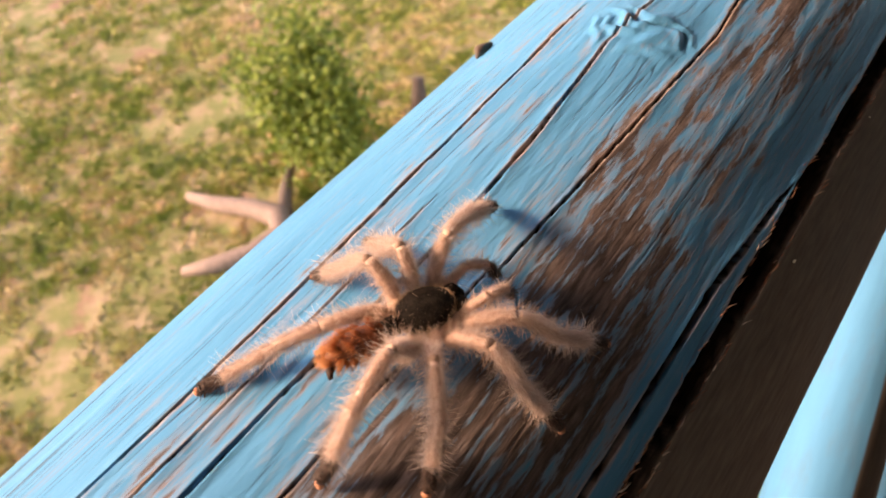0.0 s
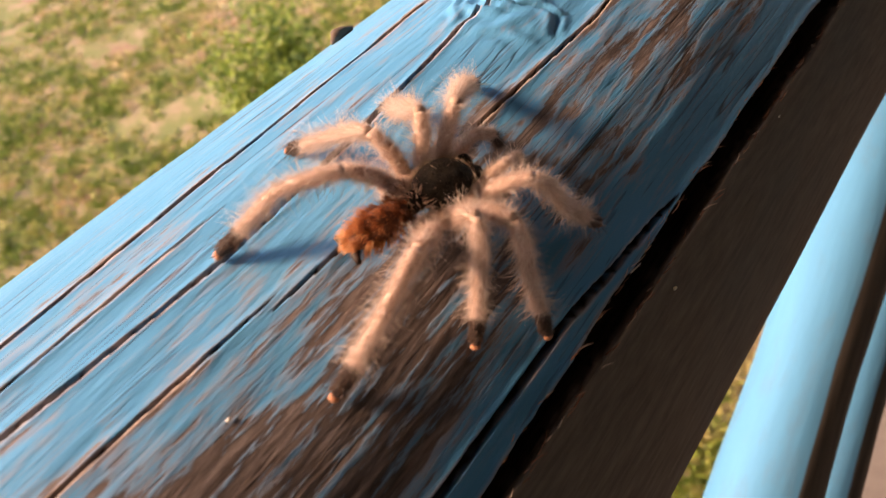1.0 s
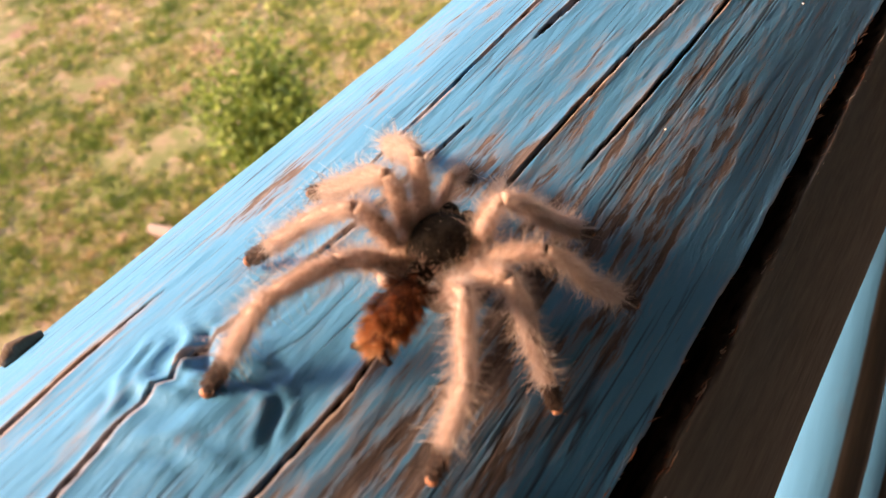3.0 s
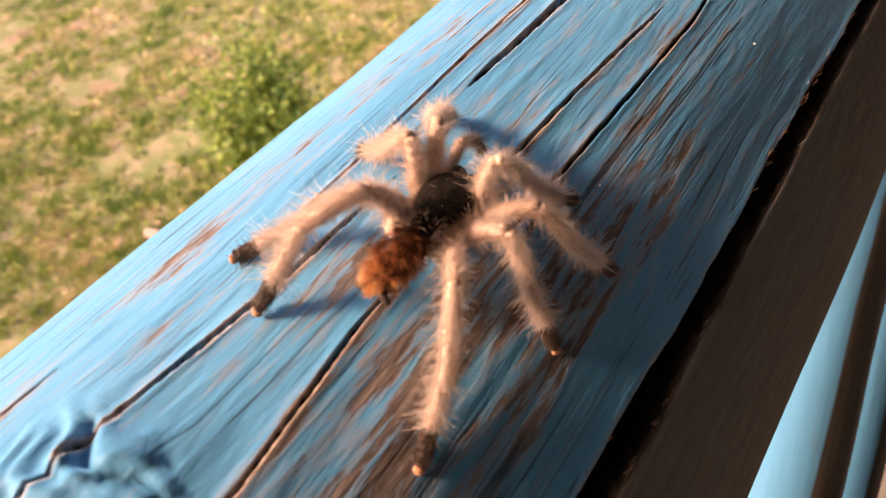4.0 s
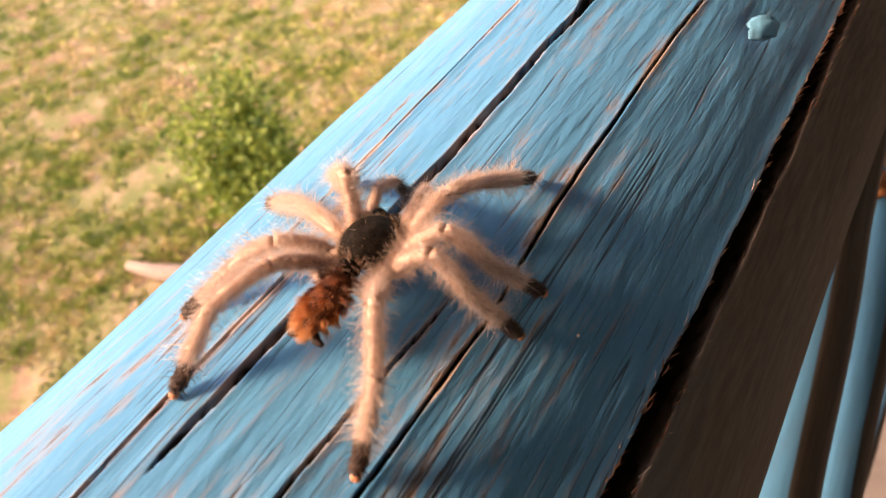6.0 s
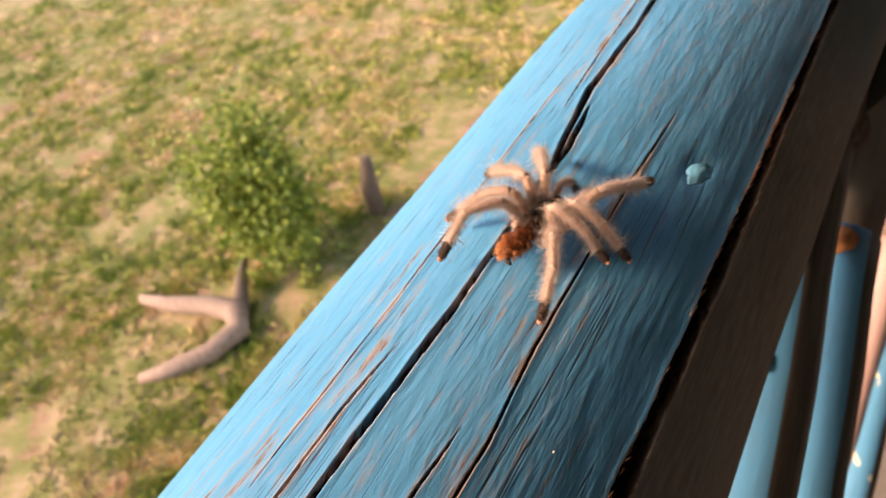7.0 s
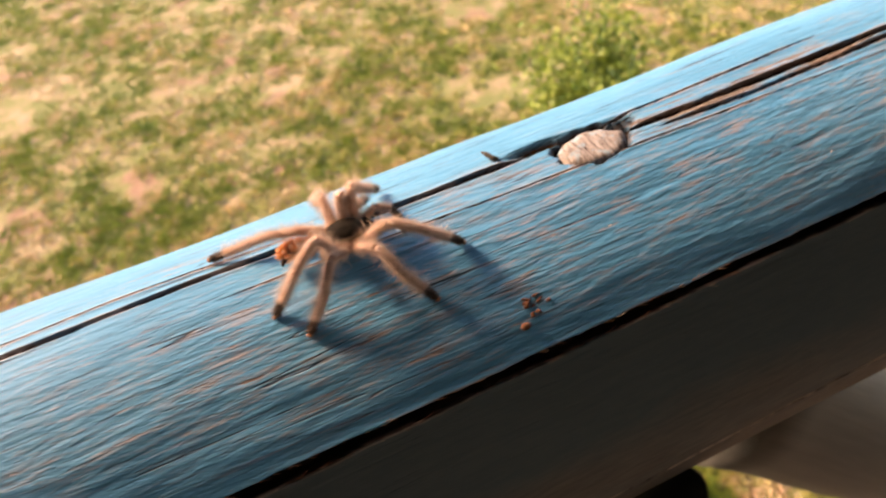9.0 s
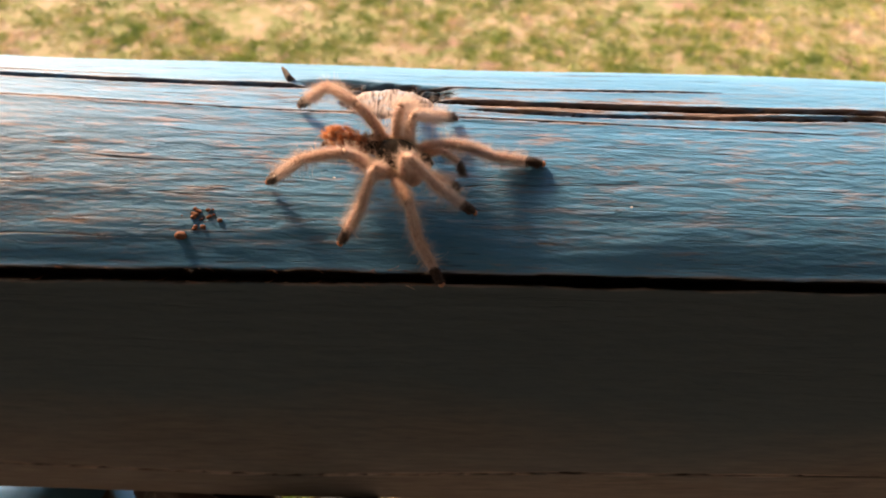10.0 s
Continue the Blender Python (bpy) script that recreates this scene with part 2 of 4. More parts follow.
M_RUST = grey_wood("orange_resin_wood", (0.22, 0.06, 0.02), (0.48, 0.17, 0.06))
M_STRAP = grey_wood("black_strap_rubber", (0.006, 0.007, 0.008), (0.02, 0.022, 0.024))
M_ROT = grey_wood("rotten_rusty_wood", (0.008, 0.005, 0.004), (0.060, 0.026, 0.016))
M_CHIP = grey_wood("white_chip", (0.66, 0.64, 0.58), (0.82, 0.80, 0.76))
M_PLUG = plug_mat()
M_FLAKE = pole_paint("lifted_blue_paint", (0.10, 0.32, 0.50), amount=0.9)
M_FIBRE = varied("frayed_wood_fibre", [(0.07, 0.026, 0.015), (0.22, 0.085, 0.05), (0.34, 0.17, 0.11), (0.52, 0.43, 0.37)], 0.7)
M_SEED = skin("brown_seed", (0.10, 0.042, 0.025), (0.25, 0.115, 0.075), 700, 0.9)
M_GROUND = ground_mat()
M_BLADE = blades_mat("grass_blades", [(0.15, 0.21, 0.034), (0.28, 0.33, 0.065), (0.46, 0.41, 0.15), (0.66, 0.50, 0.29), (0.70, 0.50, 0.35)], 0.6)
M_LEAF = varied("shrub_leaves", [(0.07, 0.12, 0.018), (0.14, 0.21, 0.03), (0.23, 0.30, 0.045), (0.34, 0.39, 0.075)], 0.6, glow=0.25)
M_BARK = grey_wood("driftwood_bark", (0.12, 0.085, 0.066), (0.34, 0.235, 0.19))
M_DARKBARK = grey_wood("dark_bark", (0.06, 0.04, 0.03), (0.16, 0.11, 0.085))
M_WALL = grey_wood("added_light_blocking_boards", (0.05, 0.042, 0.036), (0.11, 0.09, 0.075))
M_DECK = grey_wood("veranda_deck_boards", (0.12, 0.10, 0.088), (0.19, 0.16, 0.14))
M_LEG = skin("tan_leg_cuticle", (0.48, 0.325, 0.26), (0.72, 0.54, 0.455), 1200, 0.7, 0.15)
M_HAIR = varied("pale_leg_hairs", [(0.64, 0.47, 0.40), (0.81, 0.66, 0.58), (0.91, 0.79, 0.73), (0.96, 0.90, 0.87)], 0.45, glow=0.6)
M_BRISTLE = varied("white_leg_bristles", [(0.52, 0.37, 0.30), (0.74, 0.60, 0.52), (0.88, 0.82, 0.77)], 0.4, glow=0.4)
M_FOOT = skin("dark_foot_cuticle", (0.012, 0.007, 0.005), (0.06, 0.03, 0.022), 1500)
M_FOOTHAIR = varied("dark_foot_hairs", [(0.015, 0.009, 0.007), (0.05, 0.026, 0.018), (0.12, 0.06, 0.035)], 0.5)
M_TOE = skin("orange_toe_pad", (0.36, 0.14, 0.075), (0.52, 0.25, 0.15), 1500)
M_CARA = skin("black_brown_carapace", (0.006, 0.005, 0.004), (0.022, 0.017, 0.013), 1400, 0.7, 0.08)
M_CARAHAIR = varied("carapace_hairs", [(0.007, 0.005, 0.004), (0.014, 0.009, 0.007), (0.022, 0.014, 0.010), (0.06, 0.034, 0.024)], 0.8)
M_RIMHAIR = varied("cream_margin_hairs", [(0.20, 0.12, 0.08), (0.50, 0.34, 0.22), (0.72, 0.56, 0.42), (0.84, 0.72, 0.58)], 0.5)
M_WAISTHAIR = varied("brown_waist_hairs", [(0.08, 0.04, 0.026), (0.30, 0.18, 0.13), (0.62, 0.46, 0.37)], 0.5)
M_ABD = skin("rust_abdomen_cuticle", (0.05, 0.014, 0.006), (0.20, 0.06, 0.02), 900)
M_ABDHAIR = abdomen_hair()


# ------------------------------------------------------------------ building helpers
def part(name, bm, material, parent=None, label="", smooth=True):
    """Links a bmesh as one mesh object."""
    me = bpy.data.meshes.new(name)
    bm.to_mesh(me)
    bm.free()
    for poly in me.polygons:
        poly.use_smooth = smooth
    me.materials.append(material)
    ob = new(name, me)
    if parent is not None:
        ob.parent = parent
    if label:
        tagged(ob, label)
    return ob


def tube(bm, path, radii, sides=12, caps=True, wobble=0.0, seed=0):
    """A round tube along a path of points."""
    rng = random.Random(seed)
    path = [Vector(p) for p in path]
    rings = []
    up = Vector((0.31, 0.17, 0.93))
    for i, p in enumerate(path):
        d = (path[min(i + 1, len(path) - 1)] - path[max(i - 1, 0)]).normalized()
        a = d.cross(up)
        if a.length < 0.1:
            a = d.cross(Vector((1, 0, 0)))
        a.normalize()
        b = d.cross(a)
        ring = []
        for s in range(sides):
            w = 2 * math.pi * s / sides
            r = radii[i] * (1 + wobble * rng.uniform(-1, 1))
            ring.append(bm.verts.new(p + a * (r * math.cos(w)) + b * (r * math.sin(w))))
        rings.append(ring)
    for r0, r1 in zip(rings, rings[1:]):
        for s in range(sides):
            bm.faces.new((r0[s], r0[(s + 1) % sides], r1[(s + 1) % sides], r1[s]))
    if caps:
        bm.faces.new(rings[0][::-1])
        bm.faces.new(rings[-1])
    bm.normal_update()
    return bm


def swell(theta, y):
    """The log is steeper towards the house at its near end, fuller beyond the knot."""
    return 0.0012 * np.exp(-((theta - 47) / 14) ** 2) * (np.clip((y - 0.50) / 0.08, 0, 1) - np.clip((0.42 - y) / 0.10, 0, 1))


def on_log(theta, y, h=0.0):
    """The place on the handrail's skin: degrees round it from the inner side, metres along it."""
    a = radians(theta)
    r = LOG_R + h + float(swell(theta, y))
    return Vector((r * math.cos(a), y, LOG_Z + r * math.sin(a)))


LOG_R = 0.05


# ------------------------------------------------------------------ setting: ground and veranda
def ground():
    bm = bmesh.new()
    n = 60
    rows = []
    for i in range(n + 1):
        u = (i / n * 2 - 1)
        x = 12 * u + 1988 * u ** 9
        row = []
        for j in range(n + 1):
            v = (j / n * 2 - 1)
            y = 12 * v + 1988 * v ** 9
            z = 0.05 * noise.noise((x * 0.8, y * 0.8, 0)) if abs(x) < 14 and abs(y) < 14 else 0.0
            row.append(bm.verts.new((x - 4, y + 4, z)))
        rows.append(row)
    for i in range(n):
        for j in range(n):
            bm.faces.new((rows[i][j], rows[i + 1][j], rows[i + 1][j + 1], rows[i][j + 1]))
    ob = part("ground", bm, M_GROUND)
    tagged(ob, "sunny lawn of patchy green and dry straw grass", "ground", kind="structure")


def box(bm, x0, y0, z0, x1, y1, z1):
    v = [bm.verts.new((x, y, z)) for x in (x0, x1) for y in (y0, y1) for z in (z0, z1)]
    for f in ((0, 1, 3, 2), (4, 6, 7, 5), (0, 4, 5, 1), (2, 3, 7, 6), (0, 2, 6, 4), (1, 5, 7, 3)):
        bm.faces.new([v[i] for i in f])


def veranda():
    # deck added to bounce sunlight on to the rail's inner side
    bm = bmesh.new()
    box(bm, 0.10, -5.0, 2.90, 2.6, 6.0, 3.02)
    tagged(part("floor", bm, M_DECK, smooth=False), "brown wooden veranda deck added behind the handrail to bounce sunlight", "floor", kind="structure")
    # unseen wall and ceiling, added to keep sky light off the rail's flank
    bm = bmesh.new()
    box(bm, 2.6, -5.0, 2.90, 2.75, 6.0, 5.6)
    tagged(part("wall_east", bm, M_WALL, smooth=False), "unseen dark boarded wall added behind the veranda to block light", "wall", kind="structure")
    bm = bmesh.new()
    box(bm, -1.05, -5.0, 5.45, 2.6, 6.0, 5.6)
    tagged(part("ceiling", bm, M_WALL, smooth=False), "unseen dark boarded ceiling added to limit the sky light", "ceiling", kind="structure")


# ------------------------------------------------------------------ the handrail
def crack(points, width, depth, fade=0.012):
    """A split in the log: its line as (y, theta) or (y, theta, breadth) points, its width and depth in millimetres."""
    return (np.array([p[0] for p in points]), np.array([p[1] for p in points]), np.array([p[2] if len(p) > 2 else 0.62 for p in points]), width / 1000, depth / 1000, fade)


CRACKS_A = [
    crack([(-0.6, 39, 0.5), (0.125, 38.9, 0.55), (0.15, 38.9, 0.65), (0.18, 38.9, 0.9), (0.22, 38.9, 1.1), (0.27, 38.9, 1.1), (0.33, 38.9, 0.92), (0.43, 39.7, 0.75), (0.54, 41.0, 0.62), (0.62, 42.0, 0.52), (0.70, 42.2, 0.55), (1.6, 43, 0.7)], 3.4, 8.0),
    crack([(-0.3, 46.5), (0.10, 46), (0.164, 45), (0.186, 45), (0.215, 42)], 1.5, 4.0),
    crack([(-0.1, 102), (0.11, 102), (0.15, 101.5), (0.18, 101.5), (0.23, 103)], 0.9, 2.5),
    crack([(0.02, 90), (0.13, 89), (0.165, 86.5), (0.19, 87.3), (0.215, 89.5), (0.234, 88.5), (0.252, 86.6), (0.27, 86)], 0.85, 3.0),
]
CRACKS_B = [
    crack([(0.16, 76), (0.23, 72.5), (0.25, 74.7), (0.28, 74.6), (0.30, 73.8), (0.325, 72)], 0.65, 2.6),
    crack([(0.25, 93), (0.278, 93.5), (0.30, 94), (0.318, 94.2), (0.335, 93)], 0.7, 2.6),
    crack([(0.29, 88.5), (0.328, 87.3), (0.345, 87), (0.376, 87.4), (0.395, 86.4), (0.412, 88.5)], 1.9, 6.0),
    crack([(0.385, 87), (0.418, 91.5), (0.45, 91.6), (0.48, 93), (0.53, 93.5, 0.8), (0.57, 93.6, 0.9), (0.599, 93.2, 1.0)], 2.3, 6.0),
    crack([(0.27, 68), (0.296, 67), (0.325, 66.4), (0.345, 68), (0.39, 68.6), (0.42, 67.5)], 0.7, 2.0),
    crack([(0.41, 95), (0.44, 97), (0.50, 98.5), (0.56, 97.2)], 0.7, 1.8),
]
CRACKS_C = [
    crack([(0.617, 87.5), (0.645, 87.6), (0.675, 87.9), (0.73, 87), (0.9, 88)], 3.4, 6.0),
    crack([(0.625, 84.5), (0.65, 83.6), (0.705, 84.9), (0.9, 86)], 2.0, 4.5),
    crack([(0.612, 94.5), (0.64, 95.6), (0.68, 97)], 1.3, 2.5),
    crack([(0.52, 84), (0.57, 83), (0.63, 81), (0.70, 79.5)], 0.5, 1.2),
    crack([(0.48, -6), (0.534, -7), (0.59, -10), (0.646, -6), (0.72, -7)], 0.9, 2.0),
    crack([(0.06, 96), (0.12, 95), (0.17, 94)], 0.5, 1.2),
    crack([(0.08, 79), (0.135, 78.2), (0.165, 77)], 0.6, 1.6),
    crack([(0.30, 101), (0.36, 101.5), (0.43, 102)], 0.5, 1.2),
]
CRACKS = CRACKS_A + CRACKS_B + CRACKS_C

# worn patches: (y, theta, length, breadth in degrees, amount)
WEAR_A = [
    (0.55, 57, 0.035, 8, 0.42), (0.615, 54, 0.03, 5, 0.25),
    (0.20, 53, 0.05, 4, 0.55), (0.29, 52, 0.04, 4, 0.45),
    (0.118, 66, 0.040, 18, 1.02), (0.165, 61, 0.032, 12, 0.82), (0.195, 70, 0.03, 10, 0.50), (0.232, 67, 0.028, 9, 0.60),
    (0.262, 62, 0.03, 10, 0.47), (0.118, 94, 0.02, 5, 0.57), (0.215, 96, 0.03, 5, 0.33), (0.165, 97, 0.012, 3, 0.57), (0.3, 104, 0.05, 6, 0.25), (0.3, 72, 0.05, 8, 0.28),
]
WEAR_B = [
    (0.335, 98, 0.04, 6, 0.31), (0.445, 98, 0.03, 8, 0.46), (0.385, 93, 0.025, 5, 0.31), (0.36, 68, 0.05, 5, 0.28), (0.265, 82, 0.03, 5, 0.47),
    (0.59, 90, 0.03, 6, 0.25), (0.66, 87.5, 0.06, 5, 0.95), (0.56, 72, 0.08, 10, 0.25), (0.64, 76, 0.06, 8, 0.25), (0.48, 74, 0.06, 8, 0.22), (0.42, 68, 0.04, 4, 0.31),
    (0.52, 60, 0.03, 5, 0.34), (0.36, 80, 0.03, 4, 0.31), (0.41, 80, 0.03, 4, 0.31), (0.5, 104, 0.06, 5, 0.31), (0.25, 104, 0.03, 4, 0.47),
]
# dark streaky wear on the flank beside the swollen knot and beyond it
WEAR_C = [(0.205, 57, 0.028, 8, 0.22), (0.236, 60, 0.026, 9, 0.12), (0.266, 56, 0.026, 8, 0.36), (0.188, 73, 0.016, 6, 0.30), (0.186, 64, 0.018, 7, 0.16), (0.254, 67, 0.012, 3.5, 0.35),
          (0.268, 84, 0.018, 4, 0.30), (0.297, 58, 0.02, 7, 0.35), (0.325, 60, 0.02, 6, 0.3), (0.245, 92, 0.02, 4, 0.2), (0.16, 104, 0.05, 8, 0.24), (0.24, 110, 0.05, 8, 0.24), (0.31, 106, 0.05, 9, 0.26), (0.39, 108, 0.04, 8, 0.22),
          (0.130, 68, 0.016, 8, 0.35), (0.142, 57, 0.018, 8, 0.50), (0.155, 52, 0.018, 7, 0.40), (0.206, 69, 0.018, 6, 0.12), (0.565, 49, 0.045, 6, 0.15), (0.273, 74, 0.016, 3.5, 0.35), (0.548, 62, 0.030, 9, 0.10)]
WEAR = WEAR_A + WEAR_B + WEAR_C


def log_rail():
    """The round blue handrail, with its splits, a bulging knot and a plugged knot hole."""
    th = np.concatenate([np.arange(-178, -22, 6.0), np.arange(-20, 6, 0.35), np.arange(6, 20, 2.0), np.arange(20, 36, 0.7), np.arange(36, 62, 0.25),
                         np.arange(62, 106, 0.2), np.arange(106, 132, 0.4), np.arange(132, 140, 0.8), np.arange(140, 181, 6.0)])
    ys = np.concatenate([np.arange(-1.6, 0.08, 0.04), np.arange(0.08, 0.74, 0.0008), np.arange(0.74, 1.0, 0.006), np.arange(1.0, 2.6, 0.05)])
    T, Y = np.meshgrid(th, ys)
    rad = LOG_R + 0.0003 * np.sin(Y * 23 + np.radians(T) * 2) + 0.0002 * np.sin(Y * 61 + np.radians(T) * 5) + 0.00025 * np.sin(np.radians(T) * 7 + Y * 9)
    # long shallow ridges of the raised grain
    rng = np.random.default_rng(3)
    for f in rng.uniform(24, 150, 16):
        rad += 0.00025 / math.sqrt(f) * np.sin(np.radians(T) * f + Y * rng.uniform(-90, 90) + 1.5 * np.sin(Y * rng.uniform(8, 40) + f) + f * 7) * 0.30
    # short wavy ripples of the raised grain under the paint
    def ripples(tc, yc, amp, seed):
        lat = np.random.default_rng(seed).normal(0, 1, (int(2.7 / yc) + 4, int(360 / tc) + 4))
        u, v = (Y + 1.6) / yc + 0.35 * np.sin(T * 0.31), (T + 180) / tc + 0.5 * np.sin(Y * 120)
        v = np.clip(v, 0, lat.shape[1] - 2)
        u = np.clip(u, 0, lat.shape[0] - 2)
        i, j = u.astype(int), v.astype(int)
        f, g = u - i, v - j
        f, g = f * f * (3 - 2 * f), g * g * (3 - 2 * g)
        return amp * ((lat[i, j] * (1 - f) + lat[i + 1, j] * f) * (1 - g) + (lat[i, j + 1] * (1 - f) + lat[i + 1, j + 1] * f) * g)
    near = (Y > 0.08) & (Y < 0.74) & (T > 36) & (T < 132)
    rad += near * (ripples(0.55, 0.0030, 0.000013, 1) + ripples(0.95, 0.0050, 0.000015, 2) + ripples(6.0, 0.030, 0.00010, 4))
    rad += swell(T, Y) + 0.0007 * np.exp(-((T - 134) / 16) ** 2) * np.clip((0.26 - Y) / 0.06, 0, 1) - 0.0035 * np.exp(-((T - 143) / 14) ** 2) * np.clip((Y - 0.46) / 0.14, 0, 1)
    # the unseen underside is shaped flat so that sunlight reaches the braces
    rad = np.minimum(rad, 0.015 / np.maximum(np.cos(np.radians(T + 128)), 0.27))
    rad += 0.0018 * np.exp(-((T + 25) / 40) ** 2) * np.clip((Y - 0.40) / 0.2, 0, 1)
    bare = np.zeros_like(rad)
    wear = np.zeros_like(rad)
    torn_lip = np.zeros_like(rad)
    for cy, ct, cw, w, d, fade in CRACKS:
        line = np.interp(Y, cy, ct)
        wig = 0.55 * np.sin(Y * 310 + cy[0] * 50) + 0.35 * np.sin(Y * 733 + ct[0]) + 0.25 * np.sin(Y * 1410 + ct[0] * 2)
        off = (T - line) * (math.pi / 180) * LOG_R + wig * min(0.00010, 0.07 * w)
        ends = np.clip((Y - cy[0]) / fade, 0, 1) * np.clip((cy[-1] - Y) / fade, 0, 1)
        wide = w * np.interp(Y, cy, cw) * (0.92 + 0.07 * np.sin(Y * 97 + ct[0]) + 0.08 * np.sin(Y * 263 + ct[0])) * np.sqrt(ends) + 1e-6
        inside = np.clip(1.25 - np.abs(off) / (0.5 * wide), 0, 1)
        rad -= d * ends * np.minimum(inside * 1.6, 1.0)
        lip = np.exp(-((np.abs(off) - 0.7 * wide) / 0.0008) ** 2) * ends
        rad += 0.00022 * lip
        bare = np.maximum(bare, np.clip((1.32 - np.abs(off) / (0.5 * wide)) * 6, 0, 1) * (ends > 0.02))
        torn_lip = np.maximum(torn_lip, np.clip(1.5 - np.abs(off) / (0.5 * wide + 0.00022), 0, 1) * 1.5 * ends)
        wear += 0.35 * np.exp(-(off / (0.6 * wide + 0.0007)) ** 2) * ends
    for y0, t0, ly, lt, amount in WEAR:
        wear += amount * np.exp(-((Y - y0) / ly) ** 2 - ((T - t0) / lt) ** 2)
    raw_or_shade = np.clip((np.interp(Y, CRACKS[0][0], CRACKS[0][1]) - T) / 0.6, 0, 1) * (T > -90)
    wash = np.clip((T + 14) / 46, 0, 1) * (0.08 + 0.92 * np.clip((Y - 0.46) / 0.10, 0, 1))
    # where chalky wear and sunlight grazing the ridges are put into the colour
    chalk_and_glint = np.clip((Y - 0.40) / 0.16, 0, 1) * np.exp(-((T - 71) / 20) ** 2)
    # the swollen knot: wrinkled rings round a dent
    a = (Y - 0.2225) / 0.0068
    b = (T - 86.0) / 9.5
    q = np.sqrt(a * a + b * b) + 1e-6
    wa = a + 0.35 * np.sin(b * 3.1 + 0.7) + 0.18 * np.sin(a * 5 + b * 4)
    wb = b + 0.30 * np.sin(a * 2.7 + 1.9) + 0.15 * np.sin(b * 6 - a * 3)
    crease = (np.sin(wa * 5.3 + 0.6) * np.sin(wb * 4.6 + 0.4) + 0.6 * np.sin(wa * 9.1 - wb * 6.0)) * np.exp(-(q / 1.05) ** 4)
    rad += 0.0013 * np.exp(-(q / 1.15) ** 2) + 0.00075 * crease
    wear += 0.30 * np.exp(-((q - 0.95) / 0.30) ** 2) * np.clip(-crease * 2 - 0.3, 0, 1) + 0.25 * np.clip(-crease * 2 - 0.9, 0, 1) - 0.5 * np.exp(-(q / 1.4) ** 4)
    pucker = np.exp(-(q / 1.5) ** 4)
    # the plugged knot: a sunk oval socket with ragged edges
    a = (Y - 0.6092) / 0.0098
    b = (T - 88.6) / 8.2
    q = np.sqrt(a * a + b * b) + 1e-6
    ang = np.arctan2(b, a)
    rag = 1.0 + 0.05 * np.sin(ang * 7 + 1) + 0.04 * np.sin(ang * 13)
    sunk = np.clip((rag - q) * 7, 0, 1)
    rad -= 0.0034 * sunk
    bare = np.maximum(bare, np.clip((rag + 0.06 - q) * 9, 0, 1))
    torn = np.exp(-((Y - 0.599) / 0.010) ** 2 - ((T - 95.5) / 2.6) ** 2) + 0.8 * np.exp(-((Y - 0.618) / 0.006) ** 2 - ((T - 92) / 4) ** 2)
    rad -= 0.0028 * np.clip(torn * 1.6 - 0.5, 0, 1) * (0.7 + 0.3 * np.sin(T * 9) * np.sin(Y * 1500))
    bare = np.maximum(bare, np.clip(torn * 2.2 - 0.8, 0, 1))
    # a shallow dent under the lifted paint
    rad -= 0.0007 * np.exp(-((Y - 0.407) / 0.006) ** 2 - ((T - 56) / 3.5) ** 2)
    A = np.radians(T)
    co = np.stack([rad * np.cos(A), Y, rad * np.sin(A)], -1).reshape(-1, 3)
    nt_, ny_ = len(th), len(ys)
    i, j = np.meshgrid(np.arange(ny_ - 1), np.arange(nt_), indexing="ij")
    k = (j + 1) % nt_
    quads = np.stack([i * nt_ + j, (i + 1) * nt_ + j, (i + 1) * nt_ + k, i * nt_ + k], -1).reshape(-1, 4)
    me = bpy.data.meshes.new("log_rail")
    me.vertices.add(len(co))
    me.vertices.foreach_set("co", co.ravel())
    me.loops.add(quads.size)
    me.loops.foreach_set("vertex_index", quads.ravel().astype(np.int32))
    me.polygons.add(len(quads))
    me.polygons.foreach_set("loop_start", np.arange(0, quads.size, 4, dtype=np.int32))
    me.polygons.foreach_set("use_smooth", np.ones(len(quads), dtype=bool))
    for name, values in (("wear", np.clip(wear, -1, 1.25)), ("lip", np.clip(torn_lip, 0, 1)), ("bare", bare), ("raw_or_shade", raw_or_shade), ("wash", wash), ("chalk_and_glint", chalk_and_glint), ("pucker", pucker)):
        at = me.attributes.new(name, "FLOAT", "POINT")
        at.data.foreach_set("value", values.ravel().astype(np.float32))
    me.update()
    me.validate()
    me.materials.append(M_LOG)
    ob = new("log_rail", me)
    ob.location.z = LOG_Z
    tagged(ob, "round wooden handrail with cracked, flaking sky-blue paint", "handrail")
    # the pale plug in the knot hole, its end split by fine checks
    bm = bmesh.new()
    n = 40
    rings = []
    for r in range(7):
        f = r / 6
        ring = []
        for s in range(n):
            w = 2 * math.pi * s / n
            rr = f * (1 + 0.04 * math.sin(w * 5 + 1) + 0.03 * math.sin(w * 9))
            y = 0.6095 + 0.0090 * rr * math.cos(w)
            t = 88.3 + 7.5 * rr * math.sin(w)
            h = -0.0007 - 0.0022 * max(0, f - 0.8) / 0.2 * (f > 0.8) + 0.00008 * math.sin(y * 2600 + t * 0.9) + 0.00005 * math.sin(t * 5)
            p = on_log(t, y, h)
            ring.append(bm.verts.new((p.x, p.y, p.z - LOG_Z)))
        rings.append(ring)
    for r0, r1 in zip(rings, rings[1:]):
        for s in range(n):
            bm.faces.new((r0[s], r1[s], r1[(s + 1) % n], r0[(s + 1) % n]))
    part("plug", bm, M_PLUG, ob, "pale worn end of a plugged knot, finely split")
    # paint nub on the outer side and a splinter by the plug
    bm = bmesh.new()
